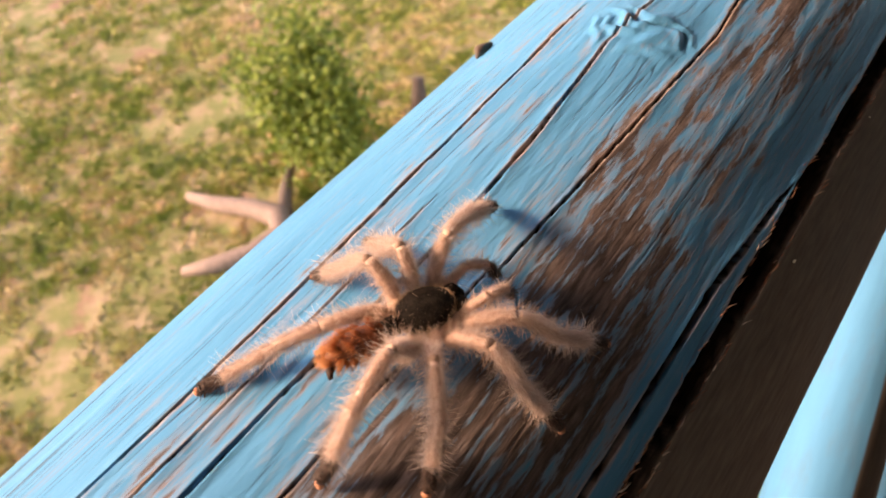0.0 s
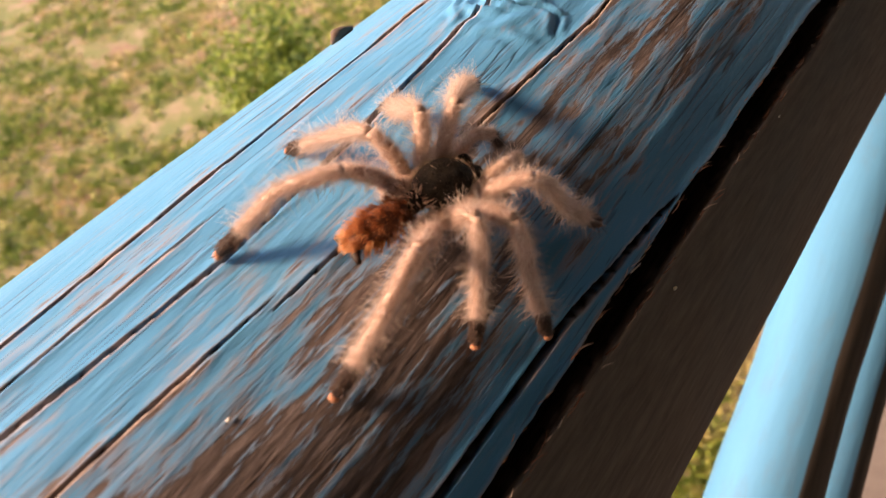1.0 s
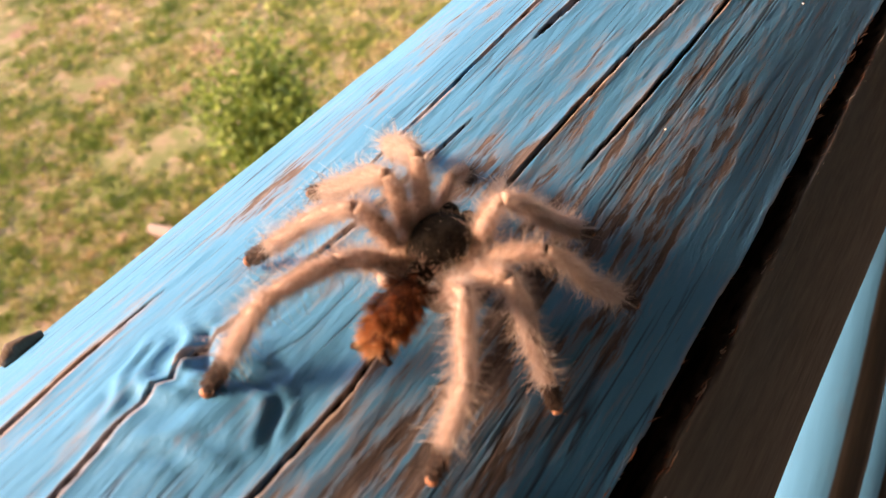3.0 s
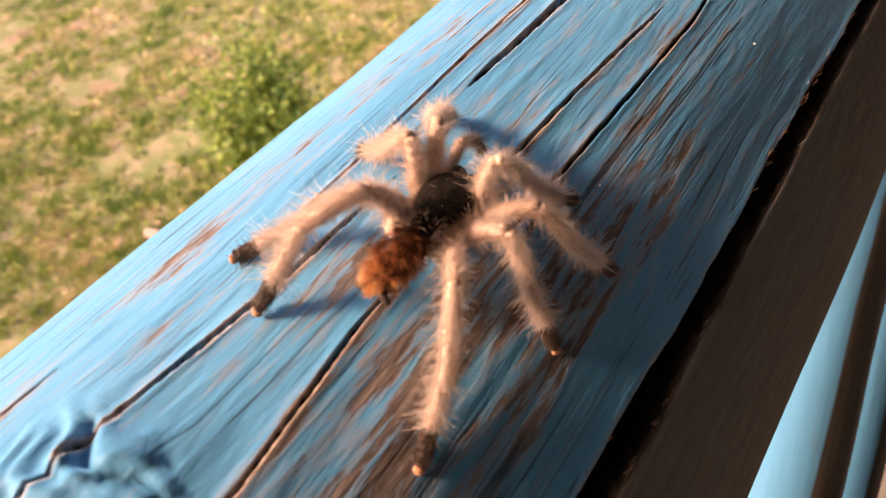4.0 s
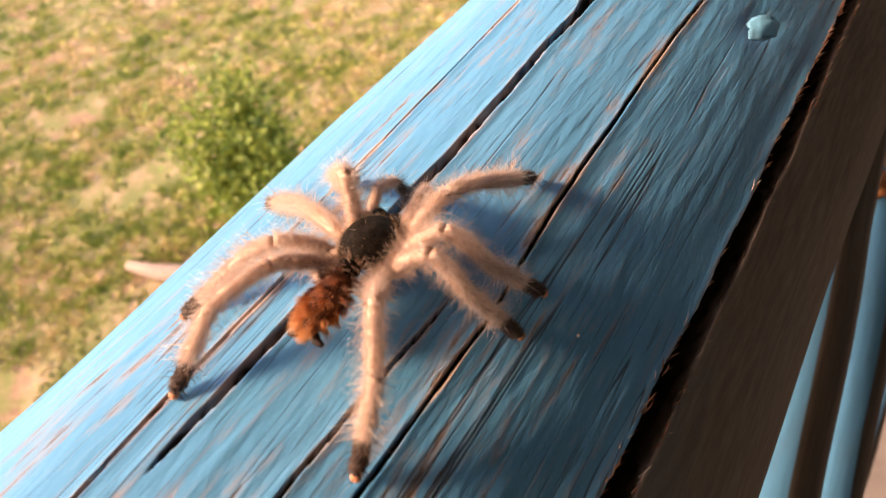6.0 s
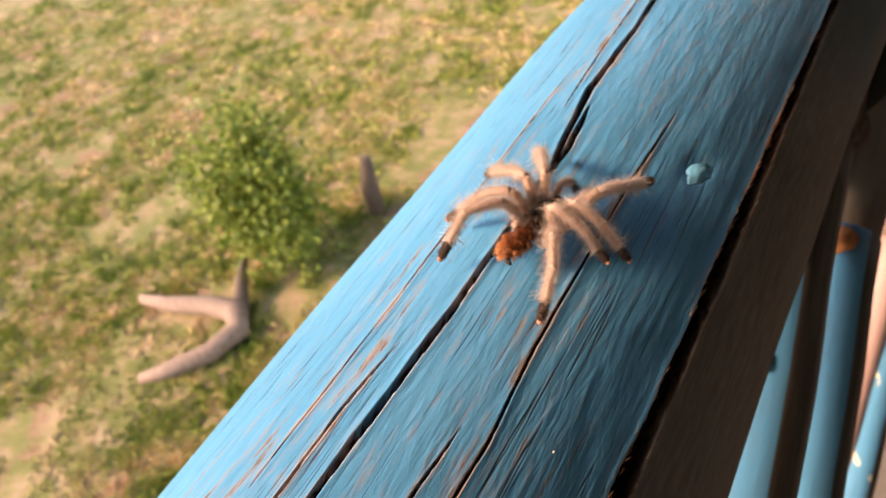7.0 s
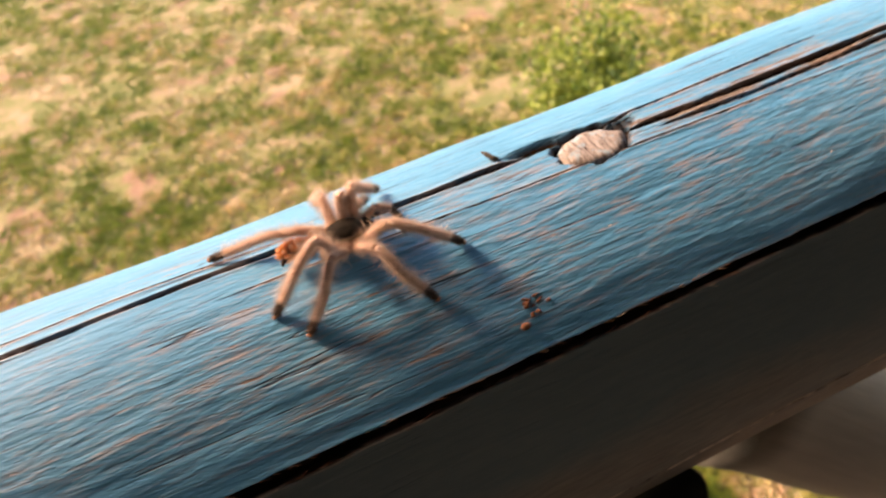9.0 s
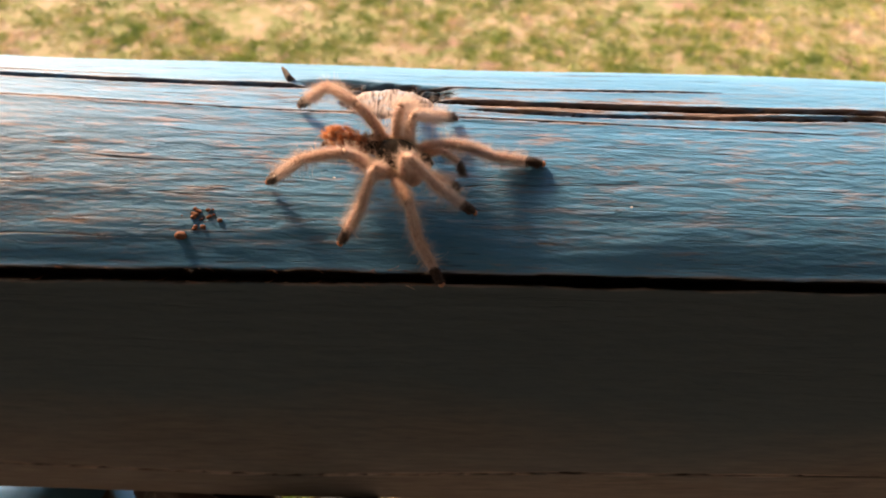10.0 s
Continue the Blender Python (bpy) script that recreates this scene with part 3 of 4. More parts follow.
    pts = [on_log(125.5, 0.2155 + 0.0007 * s, 0.0001 + 0.0005 * math.sin(math.pi * s / 8)) - Vector((0, 0, LOG_Z)) for s in range(9)]
    tube(bm, pts, [0.0004 + 0.0007 * math.sin(math.pi * min(1, s / 8 + 0.05)) for s in range(9)], 9, wobble=0.4, seed=4)
    part("branch_stub", bm, M_DARKBARK, ob, "small dark broken branch stub")
    bm = bmesh.new()
    pts = [on_log(96.5 + 1.2 * s, 0.5885 - 0.0008 * s, 0.0006 * s - 0.0005) - Vector((0, 0, LOG_Z)) for s in range(4)]
    tube(bm, pts, [0.0009, 0.0007, 0.0006, 0.0002], 7, wobble=0.2, seed=5)
    part("splinter", bm, M_POST, ob, "short upright wood splinter")
    # a straw fragment stuck to the bare flank
    bm = bmesh.new()
    pts = [on_log(10.6 + 0.7 * f + 0.4 * f * f, 0.6435 + 0.0010 * f, 0.0004) - Vector((0, 0, LOG_Z)) for f in (0, 1, 2, 2.6)]
    tube(bm, pts, [0.00025, 0.0003, 0.00025, 0.0001], 6, wobble=0.2, seed=3)
    part("straw", bm, M_FIBRE, ob, "short dry straw fragment")
    # frayed wood fibres along the open split
    rng2 = random.Random(9)
    bm = bmesh.new()
    for _ in range(1100):
        y = rng2.uniform(0.11, 0.62)
        t = float(np.interp(y, CRACKS[0][0], CRACKS[0][1]))
        half = math.degrees(0.5 * 0.0034 * float(np.interp(y, CRACKS[0][0], CRACKS[0][2])) / LOG_R)
        t += rng2.choice((-1, 1)) * half * rng2.uniform(1.0, 1.5)
        l = rng2.uniform(0.0005, 0.0022)
        lean, turn = rng2.uniform(0.1, 0.7), rng2.uniform(-14, 14)
        pts = [on_log(t + turn * l * 120 * f * f * 0.3, y + l * f, l * lean * f * (1.2 - 0.5 * f)) - Vector((0, 0, LOG_Z)) for f in (0.0, 0.35, 0.7, 1.0)]
        w = rng2.uniform(0.00004, 0.00012)
        tube(bm, pts, [w, w, w * 0.7, w * 0.3], 4)
    part("fibre_fringe", bm, M_FIBRE, ob, "rusty frayed wood fibres along the split")
    # small flecks of loose paint and chaff
    for t, y, r in ((59.5, 0.242, 0.00045), (33, 0.203, 0.0005), (46, 0.176, 0.0004), (62, 0.285, 0.0003), (55, 0.33, 0.00035), (34, 0.245, 0.0003), (70, 0.15, 0.00035), (63, 0.60, 0.0003), (58, 0.655, 0.00035)):
        bm = bmesh.new()
        bmesh.ops.create_icosphere(bm, subdivisions=2, radius=r * 0.65)
        for v in bm.verts:
            v.co = Vector((v.co.x * 0.8, v.co.y * 1.2, v.co.z * 0.6)) * (1 + 0.5 * noise.noise(v.co * 1500 + Vector((t, 0, 0))))
        bmesh.ops.translate(bm, verts=bm.verts, vec=on_log(t, y, 0.0001) - Vector((0, 0, LOG_Z)))
        part("paint_fleck", bm, M_CHIP, ob, "tiny white fleck of loose paint")
    # a curl of lifted paint
    bm = bmesh.new()
    grid = []
    for i in range(11):
        row = []
        for j in range(9):
            u, v = i / 10 - 0.5, j / 8
            w = 0.45 + 0.55 * abs(math.sin(2.6 * v + 0.4)) + 0.25 * noise.noise((u * 5, v * 5, 2))
            t = 57.2 - 4.6 * v + 2.6 * u * w + 0.5 * noise.noise((u * 4, v * 4, 9))
            y = 0.4022 + 0.0052 * v + 0.0042 * u * w * (1.2 - 0.7 * v)
            h = 0.0002 + 0.0019 * math.sin(math.pi * v) * (0.45 + u * 0.9) + 0.0016 * v * v * (0.3 + u) + 0.0009 * noise.noise((u * 4, v * 4, 5))
            p = on_log(t, y, max(h, 0.0001))
            row.append(bm.verts.new((p.x, p.y, p.z - LOG_Z)))
        grid.append(row)
    for i in range(10):
        for j in range(8):
            bm.faces.new((grid[i][j], grid[i + 1][j], grid[i + 1][j + 1], grid[i][j + 1]))
    fl = part("paint_curl", bm, M_FLAKE, ob, "light blue curl of lifted paint")
    s = fl.modifiers.new("thick", "SOLIDIFY")
    s.thickness = 0.0003
    return ob


def seed_debris():
    """A little cluster of brown seed husks and silk on the rail's flank."""
    root = tagged(new("seed_husk"), "small cluster of reddish brown seed husks on the rail", "debris")
    root.matrix_world = Matrix.Translation(on_log(51, 0.576))
    rng = random.Random(7)
    for i in range(26):
        t, y = 51 + (-1.8 if i == 0 else rng.uniform(-0.6, 4.6)), 0.5755 + (-0.0018 if i == 0 else rng.gauss(0.0010, 0.0014))
        r = 0.0008 if i == 0 else rng.uniform(0.00015, 0.00045)
        bm = bmesh.new()
        bmesh.ops.create_icosphere(bm, subdivisions=2, radius=r)
        for v in bm.verts:
            v.co.y *= 1.4
            v.co *= 1 + 0.2 * noise.noise(v.co * 2000)
        bmesh.ops.translate(bm, verts=bm.verts, vec=on_log(t, y, r * 0.6) - root.matrix_world.translation)
        part("husk", bm, M_SEED, root)


# ------------------------------------------------------------------ balustrade under the rail
def pole(name, p0, p1, r0, r1, material, label, category, seed=1):
    root = tagged(new(name), label, category)
    a, b = Vector(p0), Vector(p1)
    d = (b - a)
    root.matrix_world = Matrix.Translation((a.x, a.y, LOG_Z + a.z)) @ d.to_track_quat("Z", "Y").to_matrix().to_4x4()
    n = max(8, int(d.length / 0.02))
    bm = bmesh.new()
    rng = random.Random(seed)
    ph = rng.uniform(0, 6)
    path = [Vector((0.0025 * math.sin(ph + 5 * i / n), 0.0025 * math.cos(ph * 2 + 4 * i / n), d.length * i / n)) for i in range(n + 1)]
    radii = [(r0 + (r1 - r0) * i / n) * (1 + 0.025 * math.sin(ph + i * 1.3)) for i in range(n + 1)]
    tube(bm, path, radii, 40, wobble=0.006, seed=seed)
    ob = part("pole", bm, material, root)
    # how far each spot faces the house, where shade is put in as dark brown
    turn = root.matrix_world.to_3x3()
    at = ob.data.attributes.new("raw_or_shade", "FLOAT", "POINT")
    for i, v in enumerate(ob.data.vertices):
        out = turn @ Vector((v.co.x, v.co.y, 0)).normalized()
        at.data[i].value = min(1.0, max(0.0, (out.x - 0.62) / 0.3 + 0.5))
    return root


def balustrade():
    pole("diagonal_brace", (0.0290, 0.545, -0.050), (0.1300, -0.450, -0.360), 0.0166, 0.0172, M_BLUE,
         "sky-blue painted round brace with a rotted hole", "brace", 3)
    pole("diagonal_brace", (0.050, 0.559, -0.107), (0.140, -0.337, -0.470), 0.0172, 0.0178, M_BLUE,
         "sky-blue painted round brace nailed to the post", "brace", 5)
    post = tagged(new("post"), "weathered brown round veranda post with a blackened, shade-dark top", "post")
    post.matrix_world = Matrix.Translation((0.0455, 0.5900, 0.0))
    back = post.matrix_world.inverted()

    def sawn(v, drop=0.0):
        """Slides a rim point along the post on to the slanting saw cut."""
        p = post.matrix_world @ v
        gap = -0.0365 + LOG_Z - drop + 1.04 * (p.x - 0.0455) + 0.70 * (p.y - 0.5900) - p.z
        return back @ (p + Vector((0, 0, gap)))
    bm = bmesh.new()
    tube(bm, [(0, 0, 3.94 * i / 120) for i in range(121)], [0.0236 - 0.0048 * i / 120 for i in range(121)], 32, caps=False, wobble=0.01, seed=8)
    for v in bm.verts:
        if v.co.z > 3.92:
            v.co = sawn(v.co)
    part("shaft", bm, M_POST, post)
    # blackened cut; its near-black colour also holds the shade under the rail
    bm = bmesh.new()
    tube(bm, [(0, 0, 3.93), (0, 0, 3.94)], [0.0187, 0.0186], 32, seed=8)
    for v in bm.verts:
        v.co = sawn(v.co, 0.001 if v.co.z > 3.935 else 0.008)
    part("end_grain", bm, M_BLACK, post, "blackened slanting sawn post top, coloured darker for the rail's shade")
    pole("diagonal_brace", (0.0142, 0.640, -0.0460), (0.0398, 1.150, -0.580), 0.027, 0.026, M_PALE,
         "pale grey bare wooden brace beyond the post", "brace", 9)
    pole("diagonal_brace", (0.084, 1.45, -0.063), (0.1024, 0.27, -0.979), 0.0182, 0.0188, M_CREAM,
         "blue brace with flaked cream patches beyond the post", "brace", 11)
    pole("diagonal_brace", (0.074, 0.94, -0.43), (0.074, 0.27, -1.00), 0.013, 0.014, M_PINK,
         "bare pinkish wooden brace beyond the post", "brace", 13)


def brace_details():
    """A rotted hole, a white chip, an orange wood scar and the black strap on the braces."""
    def near(name, mat, at, size, label, parent, seed):
        bm = bmesh.new()
        bmesh.ops.create_icosphere(bm, subdivisions=5 if name == "rotten_end" else 3, radius=1.0)
        for v in bm.verts:
            c = v.co.normalized()
            k = 1 + 0.3 * noise.noise(c * 2.1 + Vector((seed, 0, 0)))
            v.co = Vector((c.x * size[0], c.y * size[1], c.z * size[2])) * k
        bmesh.ops.translate(bm, verts=bm.verts, vec=Vector((at[0], at[1], LOG_Z + at[2])))
        ob = part(name, bm, mat, None, label)
        ob.parent = parent
        ob.matrix_parent_inverse = parent.matrix_world.inverted()
        return ob
    braces = [o for o in scene.objects if o.name.startswith("diagonal_brace")]
    bpy.context.view_layer.update()
    cream = braces[3]
    bm = bmesh.new()
    for turn in range(3):
        bmesh.ops.create_cone(bm, segments=28, radius1=0.0212, radius2=0.0212, depth=0.008, matrix=Matrix.Translation((0.0004 * turn, 0, 0.560 + 0.0085 * turn)))
    part("strap", bm, M_STRAP, cream, "black rubber strap wound round the brace")
    near("scar", M_POST, (0.0425, 0.447, -0.0655), (0.0008, 0.0050, 0.0014), "dull scuff in the blue paint", braces[0], 7)
    near("knot", M_BLACK, (0.0330, 0.690, -0.075), (0.0028, 0.0050, 0.0045), "small dark knot", braces[2], 9)
    near("knot", M_DARKBARK, (0.074, 0.70, -0.624), (0.012, 0.006, 0.008), "brown knot", braces[4], 11)
    near("rot_hole", M_BLACK, (0.0405, 0.4880, -0.0518), (0.0030, 0.0055, 0.0030), "dark rotted hole in the brace", braces[0], 1)
    near("chip", M_CHIP, (0.0292, 0.4466, -0.0670), (0.0028, 0.0034, 0.0020), "small white paint chip", braces[0], 2)
    # flaking paint torn up round the hole
    for i in range(9):
        w = 2 * math.pi * i / 9
        near("torn_paint", M_CHIP if i % 3 == 0 else M_FLAKE, (0.0405 + 0.0030 * math.cos(w), 0.4880 + 0.0062 * math.sin(w), -0.0512 - 0.0015 * math.cos(w)),
             (0.0010, 0.0014, 0.0008), "lifted flake of paint", braces[0], 20 + i)
    for dx, dy in ((-0.004, 0.012), (-0.006, -0.004), (-0.0065, -0.009), (-0.006, -0.015), (-0.003, -0.012)):
        near("scar", M_BLACK, (0.0385 + dx * 0.7, 0.4880 + dy, -0.0526 + dy * 0.3), (0.0010, 0.0013, 0.0006), "small dark chip", braces[0], 40 + dy * 900)
    rot = near("rotten_end", M_ROT, (0.039, 0.566, -0.052), (0.010, 0.018, 0.026), "crumbling dark rusty rotten wood", braces[1], 5)
    # crumbled into ragged lumps
    for v in rot.data.vertices:
        v.co += v.normal * (0.0022 * noise.noise(v.co * 160) + 0.0014 * noise.noise(v.co * 420 + Vector((3, 0, 0))))
    near("scar", M_RUST, (0.0500, 0.546, -0.0945), (0.0065, 0.0075, 0.0045), "orange bare wood scar", braces[1], 3)


# ------------------------------------------------------------------ lawn
def tuft_field():
    rng = np.random.default_rng(5)
    n = 27000
    d = rng.uniform(1.4, 15, n)
    ang = np.radians(rng.uniform(8, 155, n))
    base = np.stack([-d * np.sin(ang) * 1.0 + 0.3, d * np.cos(ang) + 0.5, np.zeros(n)], -1)
    keep = np.array([noise.noise((p[0] * 0.9, p[1] * 0.9, 3.0)) + 0.6 * noise.noise((p[0] * 3.1, p[1] * 3.1, 8.0)) for p in base]) > -0.36
    worn = np.clip((base[:, 0] + 2.6) * 0.8, 0, 0.72) * np.clip((base[:, 1] - 2.6) * 0.8, 0, 1)
    keep &= rng.uniform(0, 1, n) > worn
    base = base[keep]
    n = len(base)
    blades = 13
    total = n * blades
    size = np.repeat(rng.uniform(0.6, 1.4, n), blades)
    spread = rng.normal(0, 0.030, (total, 2)) * size[:, None]
    b = np.repeat(base, blades, 0) + np.concatenate([spread, np.zeros((total, 1))], 1)
    h = rng.uniform(0.018, 0.055, total) * size
    w = rng.uniform(0.0022, 0.0055, total)
    lean = spread * 0.8 + rng.normal(0, 0.022, (total, 2))
    side = rng.uniform(0, 2 * math.pi, total)
    sx, sy = np.cos(side) * w, np.sin(side) * w
    z0 = np.full(total, -0.02)
    p0 = np.stack([b[:, 0] - sx, b[:, 1] - sy, z0], -1)
    p1 = np.stack([b[:, 0] + sx, b[:, 1] + sy, z0], -1)
    p2 = np.stack([b[:, 0] + lean[:, 0] * 0.5 + sx * 0.7, b[:, 1] + lean[:, 1] * 0.5 + sy * 0.7, h * 0.65], -1)
    p3 = np.stack([b[:, 0] + lean[:, 0] * 1.4, b[:, 1] + lean[:, 1] * 1.4, h], -1)
    co = np.stack([p0, p1, p2, p3], 1).reshape(-1, 3)
    idx = np.arange(total)[:, None] * 4 + np.array([0, 1, 2, 3])
    me = bpy.data.meshes.new("grass")
    me.from_pydata(co.tolist(), [], idx.tolist())
    me.materials.append(M_BLADE)
    ob = new("grass", me)
    tagged(ob, "short tufts of green and straw-coloured lawn grass", "grass", kind="stuff")


def shrub():
    root = tagged(new("shrub"), "small bright green leafy shrub on the lawn", "shrub")
    root.location = (-4.29, 3.24, 0.0)
    root.scale = (1.25, 1.25, 1.72)
    rng = random.Random(12)
    bm = bmesh.new()
    tips = []
    for i in range(9):
        bm = bmesh.new()
        a = rng.uniform(0, 6.28)
        tip = Vector((math.cos(a) * rng.uniform(0.05, 0.34), math.sin(a) * rng.uniform(0.05, 0.34), rng.uniform(0.35, 0.85)))
        tube(bm, [Vector((0, 0, 0)), tip * 0.5 + Vector((0, 0, 0.06)), tip], [0.012, 0.008, 0.003], 6, wobble=0.1, seed=i)
        tips += [tip, tip * 0.7, tip * 0.5]
        part("stem", bm, M_DARKBARK, root)
    bm = bmesh.new()
    for i in range(9000):
        c = tips[rng.randrange(len(tips))] + Vector((rng.gauss(0, 0.10), rng.gauss(0, 0.10), rng.gauss(0, 0.10)))
        if c.z < 0.03:
            continue
        m = Matrix.Translation(c) @ Euler((rng.uniform(-1, 1), rng.uniform(-1, 1), rng.uniform(0, 6.3))).to_matrix().to_4x4()
        l, w = rng.uniform(0.030, 0.060), rng.uniform(0.010, 0.020)
        vs = [bm.verts.new(m @ Vector(p)) for p in ((0, 0, 0), (w, l * 0.5, 0.006), (0, l, 0), (-w, l * 0.5, 0.006))]
        bm.faces.new(vs)
    part("leaves", bm, M_LEAF, root, smooth=False)


def driftwood():
    root = tagged(new("fallen_branch"), "bleached crooked fallen branch beside the shrub", "branch")
    root.location = (-4.28, 2.40, 0.0)
    bm = bmesh.new()
    tube(bm, [(-0.95, 0.02, 0.05), (-0.60, 0.06, 0.07), (-0.25, 0.16, 0.09), (0.05, 0.20, 0.10), (0.22, 0.06, 0.09), (0.14, -0.20, 0.07), (-0.05, -0.45, 0.06), (-0.25, -0.62, 0.05)],
         [0.045, 0.07, 0.085, 0.10, 0.09, 0.08, 0.07, 0.045], 10, wobble=0.12, seed=3)
    part("limb", bm, M_BARK, root)
    bm = bmesh.new()
    tube(bm, [(0.05, 0.25, 0.06), (-0.06, 0.42, 0.16), (-0.16, 0.62, 0.26)], [0.07, 0.055, 0.03], 9, wobble=0.12, seed=6)
    part("stub", bm, M_DARKBARK, root)
    st = tagged(new("standing_stick"), "dull brown weathered stick standing in the grass", "stick")
    st.location = (-3.85, 4.10, 0)
    bm = bmesh.new()
    tube(bm, [(0, 0, -0.02), (-0.03, 0.02, 0.25), (-0.04, 0.10, 0.55)], [0.085, 0.08, 0.05], 9, wobble=0.1, seed=7)
    part("stick", bm, M_DARKBARK, st)


# ------------------------------------------------------------------ the spider
FEMUR, TIBIA, META = 0.0078, 0.0076, 0.0098


def hairs(bm, n, spot, length, width, rng, bend=0.3):
    """Bristles as thin curved spikes; spot(rng) gives a root and its outward way."""
    for _ in range(n):
        p, d = spot(rng)
        l = length * rng.uniform(0.45, 1.25)
        side = d.orthogonal().normalized()
        side.rotate(Matrix.Rotation(rng.uniform(0, 6.283), 3, d))
        other = d.cross(side)
        w = width * rng.uniform(0.7, 1.3)
        mid = p + d * (l * 0.55) + side * (l * bend * 0.10)
        tip = p + d * l + side * (l * bend * rng.uniform(0.1, 0.5))
        r0 = [bm.verts.new(p + (side * math.cos(k * 2.0944) + other * math.sin(k * 2.0944)) * w) for k in range(3)]
        r1 = [bm.verts.new(mid + (side * math.cos(k * 2.0944) + other * math.sin(k * 2.0944)) * (w * 0.75)) for k in range(3)]
        t = bm.verts.new(tip)
        for k in range(3):
            bm.faces.new((r0[k], r0[(k + 1) % 3], r1[(k + 1) % 3], r1[k]))
            bm.faces.new((r1[k], r1[(k + 1) % 3], t))


def limb(length, radii, n=12, sides=12, arch=0.0):
    """A leg segment along +y, its thickness at even steps, bowed upward."""
    bm = bmesh.new()
    path, rr = [], []
    for i in range(n + 1):
        f = i / n
        path.append(Vector((0, length * f, arch * math.sin(math.pi * f))))
        x = f * (len(radii) - 1)
        a = min(int(x), len(radii) - 2)
        rr.append(radii[a] + (radii[a + 1] - radii[a]) * (x - a))
    tube(bm, path, rr, sides)
    return bm


def limb_spot(length, radii, forward=0.45, arch=0.0, a=0.0, b=1.0):
    def spot(rng):
        f = rng.uniform(a, b)
        w = rng.uniform(0, 6.283)
        x = f * (len(radii) - 1)
        i = min(int(x), len(radii) - 2)
        r = radii[i] + (radii[i + 1] - radii[i]) * (x - i)
        out = Vector((math.cos(w), 0, math.sin(w)))
        p = Vector((0, length * f, arch * math.sin(math.pi * f))) + out * (r * 0.93)
        d = (out + Vector((0, forward + rng.uniform(-0.25, 0.3), 0)) + Vector((rng.uniform(-.2, .2), 0, rng.uniform(-.2, .2)))).normalized()
        return p, d
    return spot


R_FEM = [0.00070, 0.00086, 0.00086, 0.00080, 0.00074]
R_TIB = [0.00070, 0.00078, 0.00074, 0.00071, 0.00068]
R_MET = [0.00069, 0.00067, 0.00067, 0.00066, 0.00064]
R_TAR = [0.00062, 0.00069, 0.00074, 0.00068, 0.00042]
META_A = 0.0059
TARSUS = META - META_A


def finish(bm, name, mat):
    me = bpy.data.meshes.new(name)
    bm.to_mesh(me)
    bm.free()
    for p in me.polygons:
        p.use_smooth = True
    me.materials.append(mat)
    return me


def leg_meshes():
    """Each leg shares these meshes: femur, tibia, metatarsus, tarsus, their hair coats and the toe pad."""
    rng = random.Random(21)
    out = {}
    for name, length, radii, arch in (("femur", FEMUR, R_FEM, 0.0006), ("tibia", TIBIA, R_TIB, 0.0004), ("metatarsus", META_A, R_MET, 0.0)):
        out[name] = finish(limb(length, radii, arch=arch), name, M_LEG)
        bm = bmesh.new()
        dens = 2400 if name != "metatarsus" else 2000
        hairs(bm, dens, limb_spot(length, radii, 0.8, arch), 0.0008, 0.000012, rng, 0.9)
        hairs(bm, 480, limb_spot(length, radii, 0.6, arch), 0.0018, 0.000013, rng, 1.4)
        out[name + "_hair"] = finish(bm, name + "_hairs", M_HAIR)
        bm = bmesh.new()
        hairs(bm, 140, limb_spot(length, radii, 0.40, arch), 0.0026, 0.000026, rng, 1.3)
        out[name + "_bristle"] = finish(bm, name + "_bristles", M_BRISTLE)
    out["tarsus"] = finish(limb(TARSUS - 0.0002, R_TAR), "tarsus", M_FOOT)
    bm = bmesh.new()
    hairs(bm, 600, limb_spot(TARSUS, R_TAR, 1.0, 0.0, 0.0, 0.8), 0.0006, 0.00004, rng)
    hairs(bm, 30, limb_spot(TARSUS, R_TAR, 0.4), 0.0016, 0.00004, rng)
    out["tarsus_hair"] = finish(bm, "tarsus_hairs", M_FOOTHAIR)
    bm = bmesh.new()
    bmesh.ops.create_icosphere(bm, subdivisions=2, radius=0.00064)
    for v in bm.verts:
        v.co = Vector((v.co.x, v.co.y * 0.8 + TARSUS - 0.0001, v.co.z * 0.8))
    out["toe"] = finish(bm, "toe_pad", M_TOE)
    return out


def seg(name, mesh, parent, label=""):
    ob = new(name, mesh)
    ob.parent = parent
    if label:
        tagged(ob, label)
    return ob


def blob(name, mat, parent, size, at, label="", lump=0.06, subdiv=4):
    bm = bmesh.new()
    bmesh.ops.create_icosphere(bm, subdivisions=subdiv, radius=1.0)
    for v in bm.verts:
        c = v.co.normalized()
        k = 1 + lump * noise.noise(c * 2.3 + Vector(at) * 300)
        v.co = Vector((c.x * size[0] * k + at[0], c.y * size[1] * k + at[1], c.z * size[2] * k + at[2]))
    return part(name, bm, mat, parent, label)


def egg_spot(size, at, back=0.0, lo=-0.2):
    def spot(rng):
        while True:
            w = Vector((rng.gauss(0, 1), rng.gauss(0, 1), rng.gauss(0, 1))).normalized()
            if w.z >= lo:
                break
        p = Vector((w.x * size[0] * 0.97 + at[0], w.y * size[1] * 0.97 + at[1], w.z * size[2] * 0.97 + at[2]))
        nrm = Vector((w.x / size[0], w.y / size[1], w.z / size[2])).normalized()
        d = (nrm + Vector((rng.uniform(-.35, .35), back + rng.uniform(-.35, .35), rng.uniform(-.2, .2)))).normalized()
        return p, d
    return spot


LEGS = ("LI", "LII", "LIII", "LIV", "RI", "RII", "RIII", "RIV")
